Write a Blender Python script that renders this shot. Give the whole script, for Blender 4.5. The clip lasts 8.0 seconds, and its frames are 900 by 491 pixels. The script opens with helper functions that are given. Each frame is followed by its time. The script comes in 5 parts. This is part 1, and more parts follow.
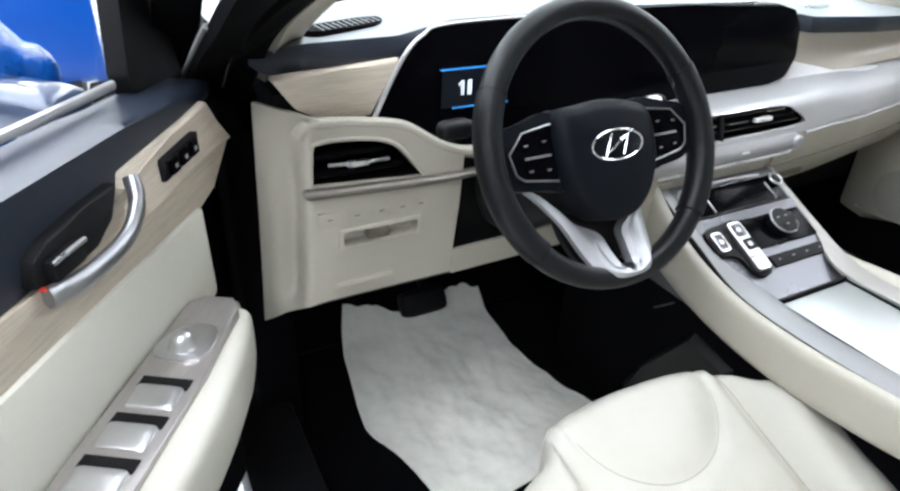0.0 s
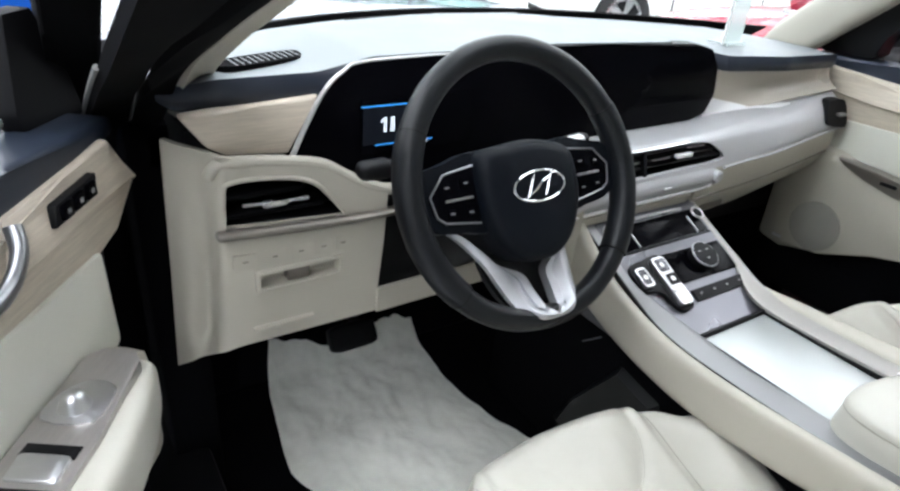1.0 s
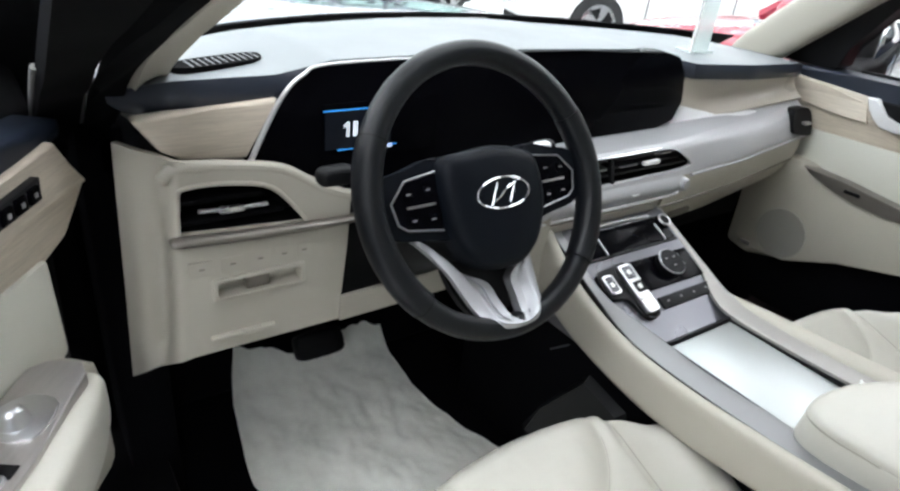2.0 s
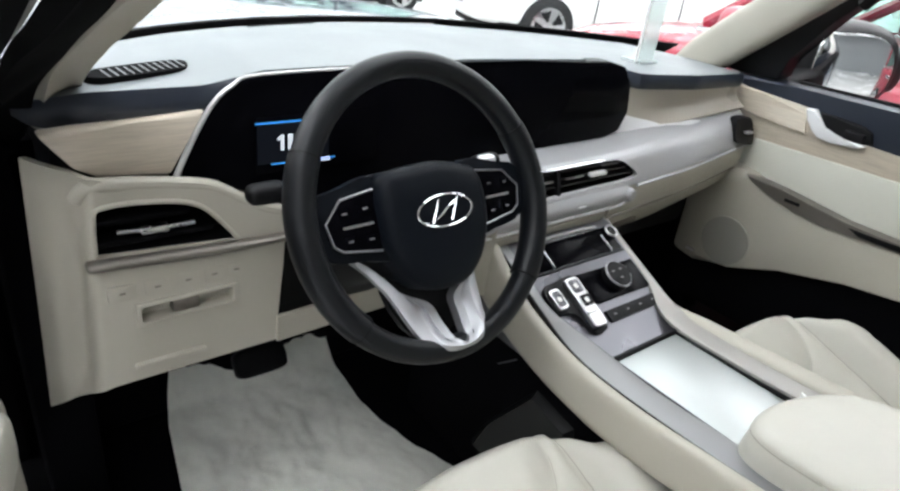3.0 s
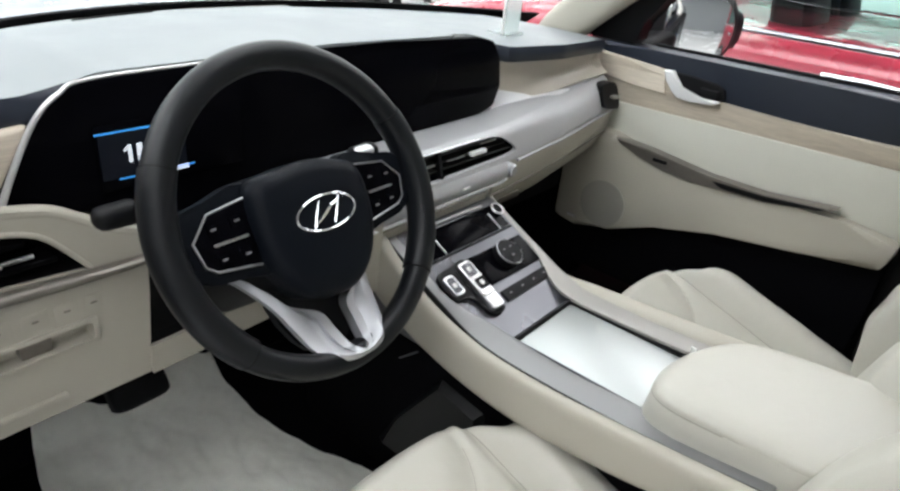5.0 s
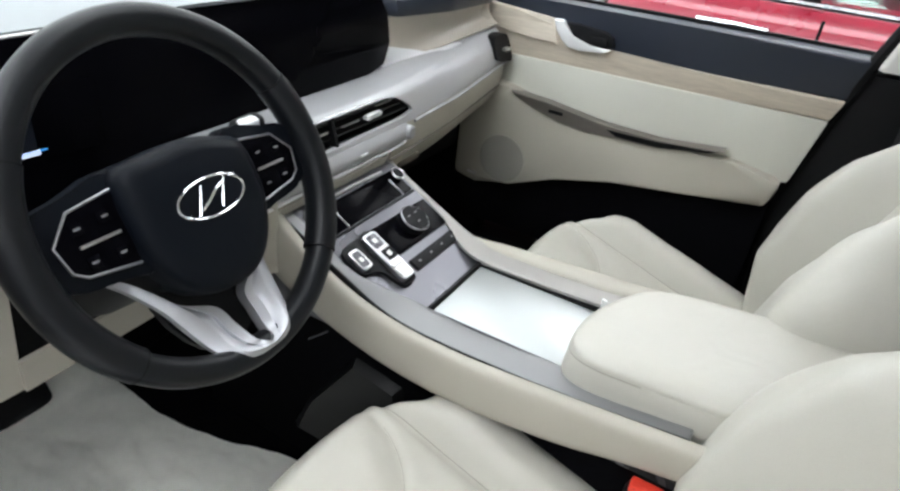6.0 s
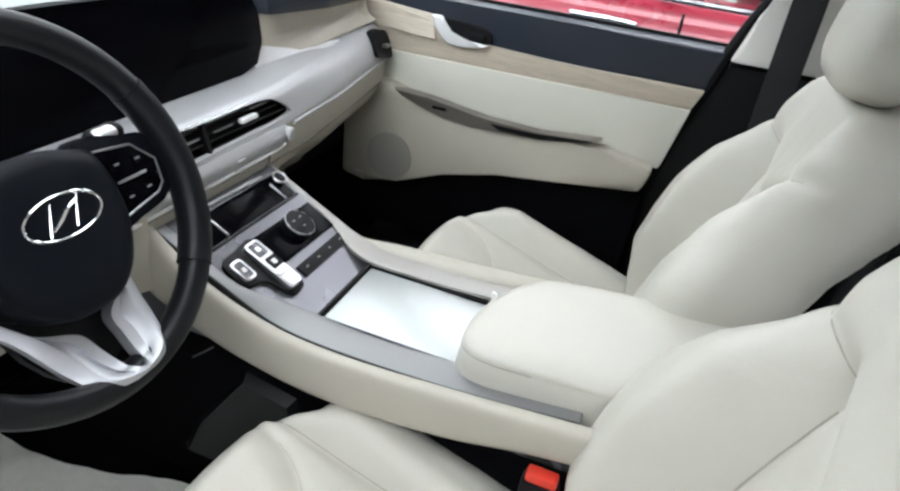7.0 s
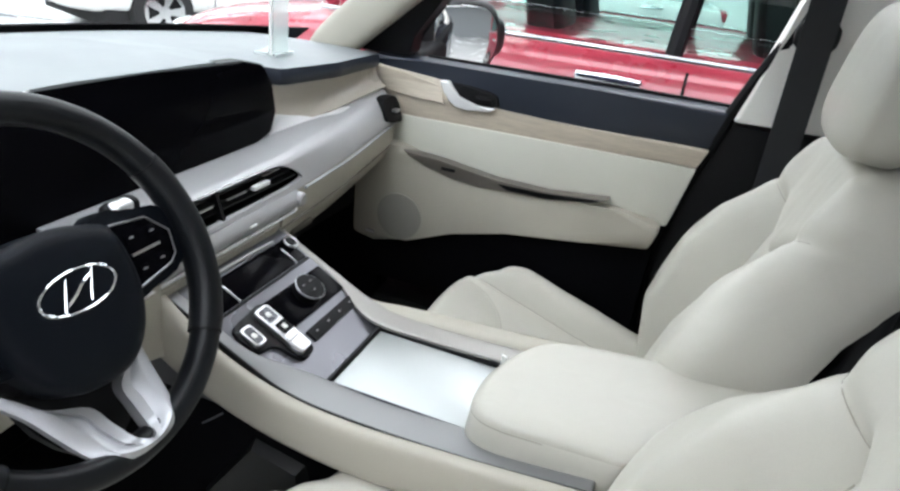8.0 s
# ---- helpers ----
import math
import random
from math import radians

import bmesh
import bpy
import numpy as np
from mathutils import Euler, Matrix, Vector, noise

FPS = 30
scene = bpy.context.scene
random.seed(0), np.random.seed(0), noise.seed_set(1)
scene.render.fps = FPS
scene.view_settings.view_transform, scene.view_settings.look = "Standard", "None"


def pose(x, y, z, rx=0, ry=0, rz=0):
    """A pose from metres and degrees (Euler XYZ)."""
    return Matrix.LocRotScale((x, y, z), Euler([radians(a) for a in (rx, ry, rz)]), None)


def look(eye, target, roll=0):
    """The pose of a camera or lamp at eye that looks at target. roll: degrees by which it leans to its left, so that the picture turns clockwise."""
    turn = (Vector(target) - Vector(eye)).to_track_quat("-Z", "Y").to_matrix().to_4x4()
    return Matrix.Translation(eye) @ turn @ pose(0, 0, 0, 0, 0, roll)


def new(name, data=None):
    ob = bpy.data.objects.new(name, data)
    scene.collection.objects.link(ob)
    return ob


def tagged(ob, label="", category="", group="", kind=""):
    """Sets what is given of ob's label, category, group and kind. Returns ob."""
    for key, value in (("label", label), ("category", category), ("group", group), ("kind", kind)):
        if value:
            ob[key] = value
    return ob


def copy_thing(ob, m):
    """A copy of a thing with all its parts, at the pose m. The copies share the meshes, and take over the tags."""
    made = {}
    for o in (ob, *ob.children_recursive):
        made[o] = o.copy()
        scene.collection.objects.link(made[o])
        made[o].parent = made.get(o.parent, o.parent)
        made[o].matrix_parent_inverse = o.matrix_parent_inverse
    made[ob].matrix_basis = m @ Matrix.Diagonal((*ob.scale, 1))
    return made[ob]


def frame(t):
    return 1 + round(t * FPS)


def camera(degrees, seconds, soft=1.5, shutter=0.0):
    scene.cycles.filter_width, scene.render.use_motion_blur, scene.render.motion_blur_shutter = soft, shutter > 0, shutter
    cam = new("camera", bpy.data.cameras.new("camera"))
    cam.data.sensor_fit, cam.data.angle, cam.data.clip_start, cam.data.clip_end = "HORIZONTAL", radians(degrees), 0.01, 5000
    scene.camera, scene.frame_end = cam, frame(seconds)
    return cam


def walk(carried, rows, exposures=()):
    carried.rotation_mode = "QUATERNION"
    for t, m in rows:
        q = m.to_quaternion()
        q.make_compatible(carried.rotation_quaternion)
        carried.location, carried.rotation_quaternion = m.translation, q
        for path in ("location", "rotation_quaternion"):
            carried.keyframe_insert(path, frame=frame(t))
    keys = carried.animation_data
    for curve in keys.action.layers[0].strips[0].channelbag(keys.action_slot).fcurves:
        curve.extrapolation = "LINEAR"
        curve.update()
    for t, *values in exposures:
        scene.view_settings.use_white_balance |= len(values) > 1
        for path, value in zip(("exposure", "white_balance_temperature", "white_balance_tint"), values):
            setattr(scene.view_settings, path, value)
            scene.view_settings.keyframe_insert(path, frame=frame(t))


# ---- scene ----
cam = camera(69.8, 8.0, soft=2.5)
PATH = [
    (0, (-0.927, -0.595, 1.335), (-0.096, 0.925, 0.334), 2.4),
    (0.5, (-0.906, -0.582, 1.346), (0.009, 0.915, 0.386), 3.6),
    (1, (-0.888, -0.577, 1.353), (0.109, 0.879, 0.41), 4.8),
    (1.2, (-0.879, -0.579, 1.356), (0.134, 0.872, 0.424), 4.9),
    (2.3, (-0.853, -0.565, 1.349), (0.228, 0.836, 0.416), 6.3),
    (2.5, (-0.841, -0.557, 1.353), (0.257, 0.819, 0.403), 6.6),
    (3, (-0.828, -0.551, 1.359), (0.344, 0.79, 0.449), 7.6),
    (3.5, (-0.817, -0.561, 1.362), (0.431, 0.728, 0.478), 8.0),
    (4, (-0.815, -0.556, 1.364), (0.47, 0.689, 0.469), 8.1),
    (4.5, (-0.806, -0.543, 1.362), (0.527, 0.632, 0.444), 6.9),
    (4.7, (-0.803, -0.531, 1.36), (0.565, 0.6, 0.439), 6.7),
    (5.8, (-0.775, -0.474, 1.356), (0.733, 0.375, 0.354), 6.7),
    (6, (-0.764, -0.475, 1.352), (0.776, 0.294, 0.334), 7.0),
    (6.5, (-0.753, -0.485, 1.355), (0.849, 0.14, 0.333), 7.7),
    (7, (-0.747, -0.485, 1.358), (0.918, 0.0, 0.361), 8.6),
    (7.5, (-0.743, -0.488, 1.368), (0.951, 0.019, 0.435), 7.6),
    (8, (-0.745, -0.488, 1.377), (0.971, 0.075, 0.518), 7.1),
]
EXPOSURES = [(0, -0.66, 6180, 10), (1, -0.91, 6210, 10), (2.5, -1.06, 6350, 10), (4.5, -1.22, 6530, 10), (6, -1.04, 6370, 10), (7, -0.98, 6280, 10), (8, -1.10, 6260, 10)]
walk(cam, [(t, look(eye, target, roll)) for t, eye, target, roll in PATH], EXPOSURES)

# ---------------------------------------------------------------- world and light
world = bpy.data.worlds.new("showroom_air")
world.use_nodes = True
scene.world = world
bg = world.node_tree.nodes["Background"]
bg.inputs[0].default_value = (0.93, 0.97, 1.0, 1)
bg.inputs[1].default_value = 0.1


# ---------------------------------------------------------------- materials
def mat(name, color, rough=0.5, metal=0.0, vary=0.06, grain=400.0, bump=0.05, big=6.0, stretch=(1, 1, 1), coat=0.0, spec=0.5, wrinkle=0.0):
    m = bpy.data.materials.new(name)
    m.use_nodes = True
    nt = m.node_tree
    b = nt.nodes["Principled BSDF"]
    b.inputs["Metallic"].default_value = metal
    b.inputs["Coat Weight"].default_value = coat
    b.inputs["Specular IOR Level"].default_value = spec
    co = nt.nodes.new("ShaderNodeTexCoord")
    mp = nt.nodes.new("ShaderNodeMapping")
    mp.inputs["Scale"].default_value = stretch
    nt.links.new(co.outputs["Object"], mp.inputs["Vector"])
    n1 = nt.nodes.new("ShaderNodeTexNoise")
    n1.inputs["Scale"].default_value, n1.inputs["Detail"].default_value = big, 4
    n2 = nt.nodes.new("ShaderNodeTexNoise")
    n2.inputs["Scale"].default_value, n2.inputs["Detail"].default_value = grain, 3
    for n in (n1, n2):
        nt.links.new(mp.outputs[0], n.inputs["Vector"])
    add = nt.nodes.new("ShaderNodeMath")
    add.operation = "ADD"
    nt.links.new(n1.outputs[0], add.inputs[0])
    nt.links.new(n2.outputs[0], add.inputs[1])
    rng = nt.nodes.new("ShaderNodeMapRange")
    rng.inputs[1].default_value, rng.inputs[2].default_value = 0.6, 1.4
    rng.inputs[3].default_value, rng.inputs[4].default_value = 1 - vary, 1 + vary
    nt.links.new(add.outputs[0], rng.inputs[0])
    mul = nt.nodes.new("ShaderNodeVectorMath")
    mul.operation = "SCALE"
    mul.inputs[0].default_value = color
    nt.links.new(rng.outputs[0], mul.inputs["Scale"])
    nt.links.new(mul.outputs[0], b.inputs["Base Color"])
    rr = nt.nodes.new("ShaderNodeMapRange")
    rr.inputs[1].default_value, rr.inputs[2].default_value = 0.3, 0.7
    rr.inputs[3].default_value, rr.inputs[4].default_value = max(rough - 0.06, 0.02), min(rough + 0.06, 1)
    nt.links.new(n1.outputs[0], rr.inputs[0])
    nt.links.new(rr.outputs[0], b.inputs["Roughness"])
    if bump:
        bp = nt.nodes.new("ShaderNodeBump")
        bp.inputs["Strength"].default_value, bp.inputs["Distance"].default_value = bump, 0.002
        nt.links.new(n2.outputs[0], bp.inputs["Height"])
        nt.links.new(bp.outputs[0], b.inputs["Normal"])
        if wrinkle:
            # soft creases on a larger scale
            n3 = nt.nodes.new("ShaderNodeTexNoise")
            n3.inputs["Scale"].default_value, n3.inputs["Detail"].default_value, n3.inputs["Distortion"].default_value = 16, 2, 0.8
            nt.links.new(mp.outputs[0], n3.inputs["Vector"])
            b2 = nt.nodes.new("ShaderNodeBump")
            b2.inputs["Strength"].default_value, b2.inputs["Distance"].default_value = wrinkle, 0.012
            nt.links.new(n3.outputs[0], b2.inputs["Height"])
            nt.links.new(b2.outputs[0], bp.inputs["Normal"])
    return m


def glow(name, color, strength):
    m = bpy.data.materials.new(name)
    m.use_nodes = True
    b = m.node_tree.nodes["Principled BSDF"]
    b.inputs["Base Color"].default_value = (*color, 1)
    b.inputs["Emission Color"].default_value = (*color, 1)
    b.inputs["Emission Strength"].default_value = strength
    return m


def pane(name, tint, gloss, milky=False):
    m = bpy.data.materials.new(name)
    m.use_nodes = True
    nt = m.node_tree
    nt.nodes.clear()
    out = nt.nodes.new("ShaderNodeOutputMaterial")
    mix = nt.nodes.new("ShaderNodeMixShader")
    tr = nt.nodes.new("ShaderNodeBsdfTransparent")
    gl = nt.nodes.new("ShaderNodeBsdfDiffuse" if milky else "ShaderNodeBsdfGlossy")
    tr.inputs[0].default_value = (*tint, 1)
    gl.inputs["Roughness"].default_value = 0.02
    if milky:
        gl.inputs["Color"].default_value = (0.85, 0.88, 0.88, 1)
    mix.inputs[0].default_value = gloss
    nt.links.new(tr.outputs[0], mix.inputs[1])
    nt.links.new(gl.outputs[0], mix.inputs[2])
    nt.links.new(mix.outputs[0], out.inputs[0])
    return m


LEATHER = mat("cream_leather", (0.510, 0.494, 0.436), 0.42, vary=0.05, grain=900, bump=0.12, big=9, wrinkle=0.12)
TRIM = mat("cream_soft_plastic", (0.412, 0.388, 0.326), 0.5, vary=0.04, grain=1200, bump=0.08, big=7)
PALE = mat("pale_vinyl", (0.62, 0.61, 0.54), 0.45, vary=0.04, grain=900, bump=0.1, big=8)
WOOD = mat("light_oak_veneer", (0.53, 0.465, 0.38), 0.42, vary=0.20, grain=90, bump=0.06, big=14, stretch=(0.35, 0.35, 5))
BROWN = mat("brushed_taupe_metal", (0.20, 0.182, 0.160), 0.4, metal=0.6, vary=0.1, grain=300, bump=0.03, stretch=(1, 0.1, 1))
NAVY = mat("navy_soft_plastic", (0.013, 0.018, 0.030), 0.36, vary=0.12, grain=1400, bump=0.12)
TOP = mat("grey_dash_skin", (0.175, 0.190, 0.197), 0.5, vary=0.06, grain=1400, bump=0.1)
BLACK = mat("black_plastic", (0.004, 0.004, 0.005), 0.55, vary=0.2, grain=900, bump=0.08, spec=0.2)
CARPET = mat("black_carpet", (0.003, 0.003, 0.004), 0.95, vary=0.35, grain=700, bump=0.5, spec=0.05)
GLOSS = mat("piano_black", (0.002, 0.002, 0.003), 0.14, vary=0.1, grain=50, bump=0, coat=0.0, spec=0.025)
WHEELSKIN = mat("charcoal_leather", (0.0042, 0.0055, 0.0084), 0.42, vary=0.12, grain=1300, bump=0.14, spec=0.09)
RIMSKIN = mat("smooth_wheel_leather", (0.0046, 0.0054, 0.0070), 0.38, vary=0.06, grain=1300, bump=0.08, spec=0.27)
SILVER = mat("satin_silver", (0.62, 0.62, 0.63), 0.3, metal=1.0, vary=0.05, grain=500, bump=0.02, stretch=(0.2, 1, 1))
PAINTSILVER = mat("silver_paint", (0.43, 0.43, 0.44), 0.42, metal=0.25, vary=0.04, grain=1500, bump=0.02)
CHROME = mat("chrome", (0.82, 0.83, 0.85), 0.1, metal=1.0, vary=0.02, grain=100, bump=0)
SATIN = mat("bright_satin_silver", (0.88, 0.88, 0.885), 0.28, metal=0.30, vary=0.04, grain=700, bump=0.02)
GREYWALL = mat("grey_wall_paint", (0.22, 0.23, 0.24), 0.8, vary=0.06, grain=60, bump=0.05, big=0.8)
GUNMETAL = mat("gunmetal_paint", (0.135, 0.136, 0.150), 0.30, metal=0.6, vary=0.04, grain=1500, bump=0.02)
SEAM = mat("seam_thread", (0.36, 0.34, 0.29), 0.8, vary=0.1, grain=900, bump=0.1)
BEZEL = mat("bright_bezel", (0.62, 0.62, 0.62), 0.32, metal=0.5, vary=0.03, grain=500, bump=0.02)
LID = mat("satin_lid", (0.45, 0.475, 0.47), 0.40, metal=0.75, vary=0.01, grain=600, bump=0.02)
PAPER = mat("paper_mat", (0.90, 0.90, 0.83), 0.6, vary=0.05, grain=55, bump=0.5, big=8)
RUBBER = mat("black_rubber", (0.006, 0.006, 0.007), 0.6, vary=0.2, grain=600, bump=0.1, spec=0.15)
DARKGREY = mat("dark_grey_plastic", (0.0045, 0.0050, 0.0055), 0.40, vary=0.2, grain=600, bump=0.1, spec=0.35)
MATTE = mat("matte_black", (0.003, 0.003, 0.0035), 0.9, vary=0.2, grain=300, bump=0.1, spec=0.05)
PANEL = mat("beige_satin_panel", (0.50, 0.455, 0.385), 0.30, vary=0.04, grain=1200, bump=0.02, coat=0.5)
SEALGREY = mat("grey_seal_flock", (0.17, 0.165, 0.16), 0.7, vary=0.1, grain=900, bump=0.2)
BELT = mat("belt_webbing", (0.012, 0.013, 0.016), 0.6, vary=0.2, grain=1500, bump=0.3)
REDPLASTIC = mat("red_plastic", (0.66, 0.045, 0.025), 0.4, vary=0.05, grain=400)
BLUEPAINT = mat("blue_metallic_paint", (0.001, 0.050, 0.27), 0.40, metal=0.0, vary=0.05, grain=2500, bump=0.0, coat=0.0, spec=0.3)
OWNPAINT = mat("dark_blue_metallic_paint", (0.035, 0.055, 0.105), 0.3, metal=0.2, vary=0.05, grain=2500, bump=0.0, coat=1.0)
REDPAINT = mat("red_paint", (0.34, 0.028, 0.052), 0.3, vary=0.05, grain=2500, bump=0.0, coat=0.7)
WHITEPAINT = mat("white_paint", (0.8, 0.8, 0.79), 0.3, vary=0.03, grain=1500, bump=0.0, coat=0.4)
GREYPAINT = mat("grey_paint", (0.25, 0.26, 0.27), 0.3, vary=0.05, grain=1500, bump=0.0, coat=0.4)
TYRE = mat("tyre_rubber", (0.015, 0.015, 0.016), 0.75, vary=0.2, grain=200, bump=0.2)
TILE = mat("white_floor_tile", (0.72, 0.72, 0.71), 0.25, vary=0.05, grain=30, bump=0.02, big=1.2)
WALLPAINT = mat("white_wall_paint", (0.78, 0.79, 0.78), 0.7, vary=0.04, grain=80, bump=0.05, big=0.8)
HEADLINER = mat("beige_headliner", (0.6, 0.58, 0.53), 0.9, vary=0.06, grain=1500, bump=0.2)
MIRROR = mat("mirror_glass", (0.9, 0.92, 0.92), 0.02, metal=1.0, vary=0.01, grain=20, bump=0)
WRAP = mat("plastic_wrapped_black", (0.010, 0.010, 0.012), 0.42, vary=0.3, grain=60, bump=0.6, big=20, coat=0.05)
WRAPBLUE = mat("plastic_wrapped_blue", (0.005, 0.065, 0.30), 0.28, vary=0.5, grain=60, bump=0.6, big=18, coat=0.12)
CLEAR = pane("clear_acrylic", (0.94, 0.97, 0.96), 0.32, True)
TINTED = pane("teal_car_glass", (0.66, 0.82, 0.78), 0.05)
GLASS = pane("window_glass", (0.95, 0.98, 0.97), 0.04)
BLUEGLOW = glow("blue_backlight", (0.05, 0.34, 0.85), 0.85)
DIMBLUE = glow("dim_blue_screen", (0.0002, 0.0015, 0.006), 0.4)
WHITEGLOW = glow("white_backlight", (0.85, 0.92, 1.0), 1.1)
LAMPGLOW = glow("ceiling_lamp_diffuser", (0.96, 0.98, 1.0), 11.0)
PILLAR = mat("pale_pillar_plastic", (0.83, 0.82, 0.78), 0.6, vary=0.03, grain=1500, bump=0.08)
MARK = mat("grey_button_print", (0.22, 0.22, 0.225), 0.5, vary=0.05, grain=500)
RAIL = mat("warm_grey_satin_rail", (0.30, 0.288, 0.268), 0.36, metal=0.35, vary=0.05, grain=700, bump=0.02)
PLATE = mat("brushed_taupe_silver", (0.46, 0.435, 0.42), 0.36, metal=0.75, vary=0.10, grain=260, bump=0.05, stretch=(1, 0.12, 1))
PADRIM = mat("dull_silver_rim", (0.34, 0.345, 0.36), 0.32, metal=0.9, vary=0.05, grain=500, bump=0.02)
SPOKE = mat("brushed_spoke_silver", (0.45, 0.455, 0.475), 0.42, metal=0.75, vary=0.04, grain=700, bump=0.02)
SIDERAIL = mat("satin_silver_rail", (0.235, 0.235, 0.240), 0.38, metal=0.4, vary=0.05, grain=700, bump=0.02)
SPEAKER = mat("speaker_mesh", (0.29, 0.28, 0.245), 0.6, vary=0.1, grain=1800, bump=0.6)


# ---------------------------------------------------------------- builders
def thing(name, at, label, category, group="", kind="", turn=(0, 0, 0)):
    ob = new(name)
    ob.matrix_basis = pose(*at, *turn)
    ob.empty_display_size = 0.05
    return tagged(ob, label, category, group, kind)


def part(name, bm, material, parent=None, label="", smooth=True, sub=0):
    bmesh.ops.recalc_face_normals(bm, faces=bm.faces)
    me = bpy.data.meshes.new(name)
    bm.to_mesh(me)
    bm.free()
    me.materials.append(material)
    ob = new(name, me)
    if smooth:
        for p in me.polygons:
            p.use_smooth = True
        me.set_sharp_from_angle(angle=radians(38))
    if parent is not None:
        ob.parent = parent
    if sub:
        md = ob.modifiers.new("smooth", "SUBSURF")
        md.levels = md.render_levels = sub
    if label:
        ob["label"] = label
    return ob


def spline(pts, n, closed=False):
    """Catmull-Rom through the points, n steps a span."""
    P = [np.array(p, float) for p in pts]
    out, k = [], len(P)
    for i in range(k if closed else k - 1):
        a, b, c, d = [P[(i + j) % k] if closed else P[min(max(i + j, 0), k - 1)] for j in (-1, 0, 1, 2)]
        for s in range(n):
            t = s / n
            out.append(0.5 * (2 * b + (c - a) * t + (2 * a - 5 * b + 4 * c - d) * t * t + (3 * b - a - 3 * c + d) * t**3))
    if not closed:
        out.append(P[-1])
    return out


def loft(rings, cap=True, closed=True):
    bm = bmesh.new()
    rows = [[bm.verts.new(p) for p in r] for r in rings]
    n = len(rows[0])
    for a, b in zip(rows, rows[1:]):
        for i in range(n if closed else n - 1):
            j = (i + 1) % n
            bm.faces.new((a[i], a[j], b[j], b[i]))
    if cap and closed:
        bm.faces.new(rows[0])
        bm.faces.new(rows[-1][::-1])
    return bm


def ring(c, ux, uy, a, b, e=2.0, n=24):
    c, ux, uy = np.array(c, float), np.array(ux, float), np.array(uy, float)
    out = []
    for i in range(n):
        t = 2 * math.pi * i / n
        ct, st = math.cos(t), math.sin(t)
        out.append(c + ux * a * math.copysign(abs(ct) ** (2 / e), ct) + uy * b * math.copysign(abs(st) ** (2 / e), st))
    return out


def sweep(keys, ux, uy, steps=5, e=2.6, n=24, soft=True):
    """A body along a path; each key: x, y, z, half width along ux, half height along uy."""
    rows = spline(keys, steps)
    ux, uy = np.array(ux, float), np.array(uy, float)
    rings = [ring(r[:3], ux, uy, max(r[3], 1e-3), max(r[4], 1e-3), e, n) for r in rows]
    if soft:
        for end, nxt, sgn in ((0, 1, 1), (-1, -2, -1)):
            d = rows[end][:3] - rows[nxt][:3]
            d = d / (np.linalg.norm(d) + 1e-9)
            h = min(rows[end][3], rows[end][4])
            extra = [ring(rows[end][:3] + d * h * math.sin(q) * 0.8, ux, uy, rows[end][3] - h * (1 - math.cos(q)) * 0.9,
                          rows[end][4] - h * (1 - math.cos(q)) * 0.9, e, n) for q in (0.5, 0.95, 1.35)]
            rings = extra[::-1] + rings if sgn == 1 else rings + extra
    return loft(rings)


def pillow(c, half, e1=3.0, e2=3.0, nu=28, nv=14, turn=(0, 0, 0)):
    m = pose(*c, *turn)
    rings = []
    for j in range(nv + 1):
        p = -math.pi / 2 + math.pi * (j + 0.02) / (nv + 0.04)
        cp, sp = math.cos(p), math.sin(p)
        w, h = abs(cp) ** (2 / e1), math.copysign(abs(sp) ** (2 / e1), sp)
        rr = ring((0, 0, h * half[2]), (1, 0, 0), (0, 1, 0), half[0] * w, half[1] * w, e2, nu)
        rings.append([m @ Vector(q) for q in rr])
    return loft(rings)


def slab(pts, axis, a, b, bevel=0.0, seg=2):
    """A prism: a polygon in the two other axes, from a to b along the axis."""
    def at(p, h):
        q = list(p)
        q.insert(axis, h)
        return q
    bm = loft([[at(p, a) for p in pts], [at(p, b) for p in pts]])
    if bevel:
        bmesh.ops.bevel(bm, geom=bm.edges[:], offset=bevel, segments=seg, profile=0.6, affect="EDGES", clamp_overlap=True)
    return bm


def box(lo, hi, bevel=0.0, seg=2):
    return slab([(lo[0], lo[1]), (hi[0], lo[1]), (hi[0], hi[1]), (lo[0], hi[1])], 2, lo[2], hi[2], bevel, seg)


def tube(pts, r, n=10, steps=6, closed=False, flat=1.0):
    P = spline(pts, steps, closed) if steps else [np.array(p, float) for p in pts]
    rings, k = [], len(P)
    r0, r1 = r if isinstance(r, tuple) else (r, r)
    up = np.array((0.13, 0.21, 0.97))
    for i, p in enumerate(P):
        d = (P[(i + 1) % k] - P[i - 1]) if closed or 0 < i < k - 1 else (P[1] - P[0] if i == 0 else P[-1] - P[-2])
        d = d / (np.linalg.norm(d) + 1e-9)
        s = np.cross(d, up)
        s /= np.linalg.norm(s) + 1e-9
        q = r0 + (r1 - r0) * i / (k - 1)
        rings.append(ring(p, s, np.cross(s, d), q, q * flat, 2, n))
    if closed:
        rings.append(rings[0])
    bm = loft(rings, cap=not closed)
    bmesh.ops.remove_doubles(bm, verts=bm.verts, dist=1e-6)
    return bm


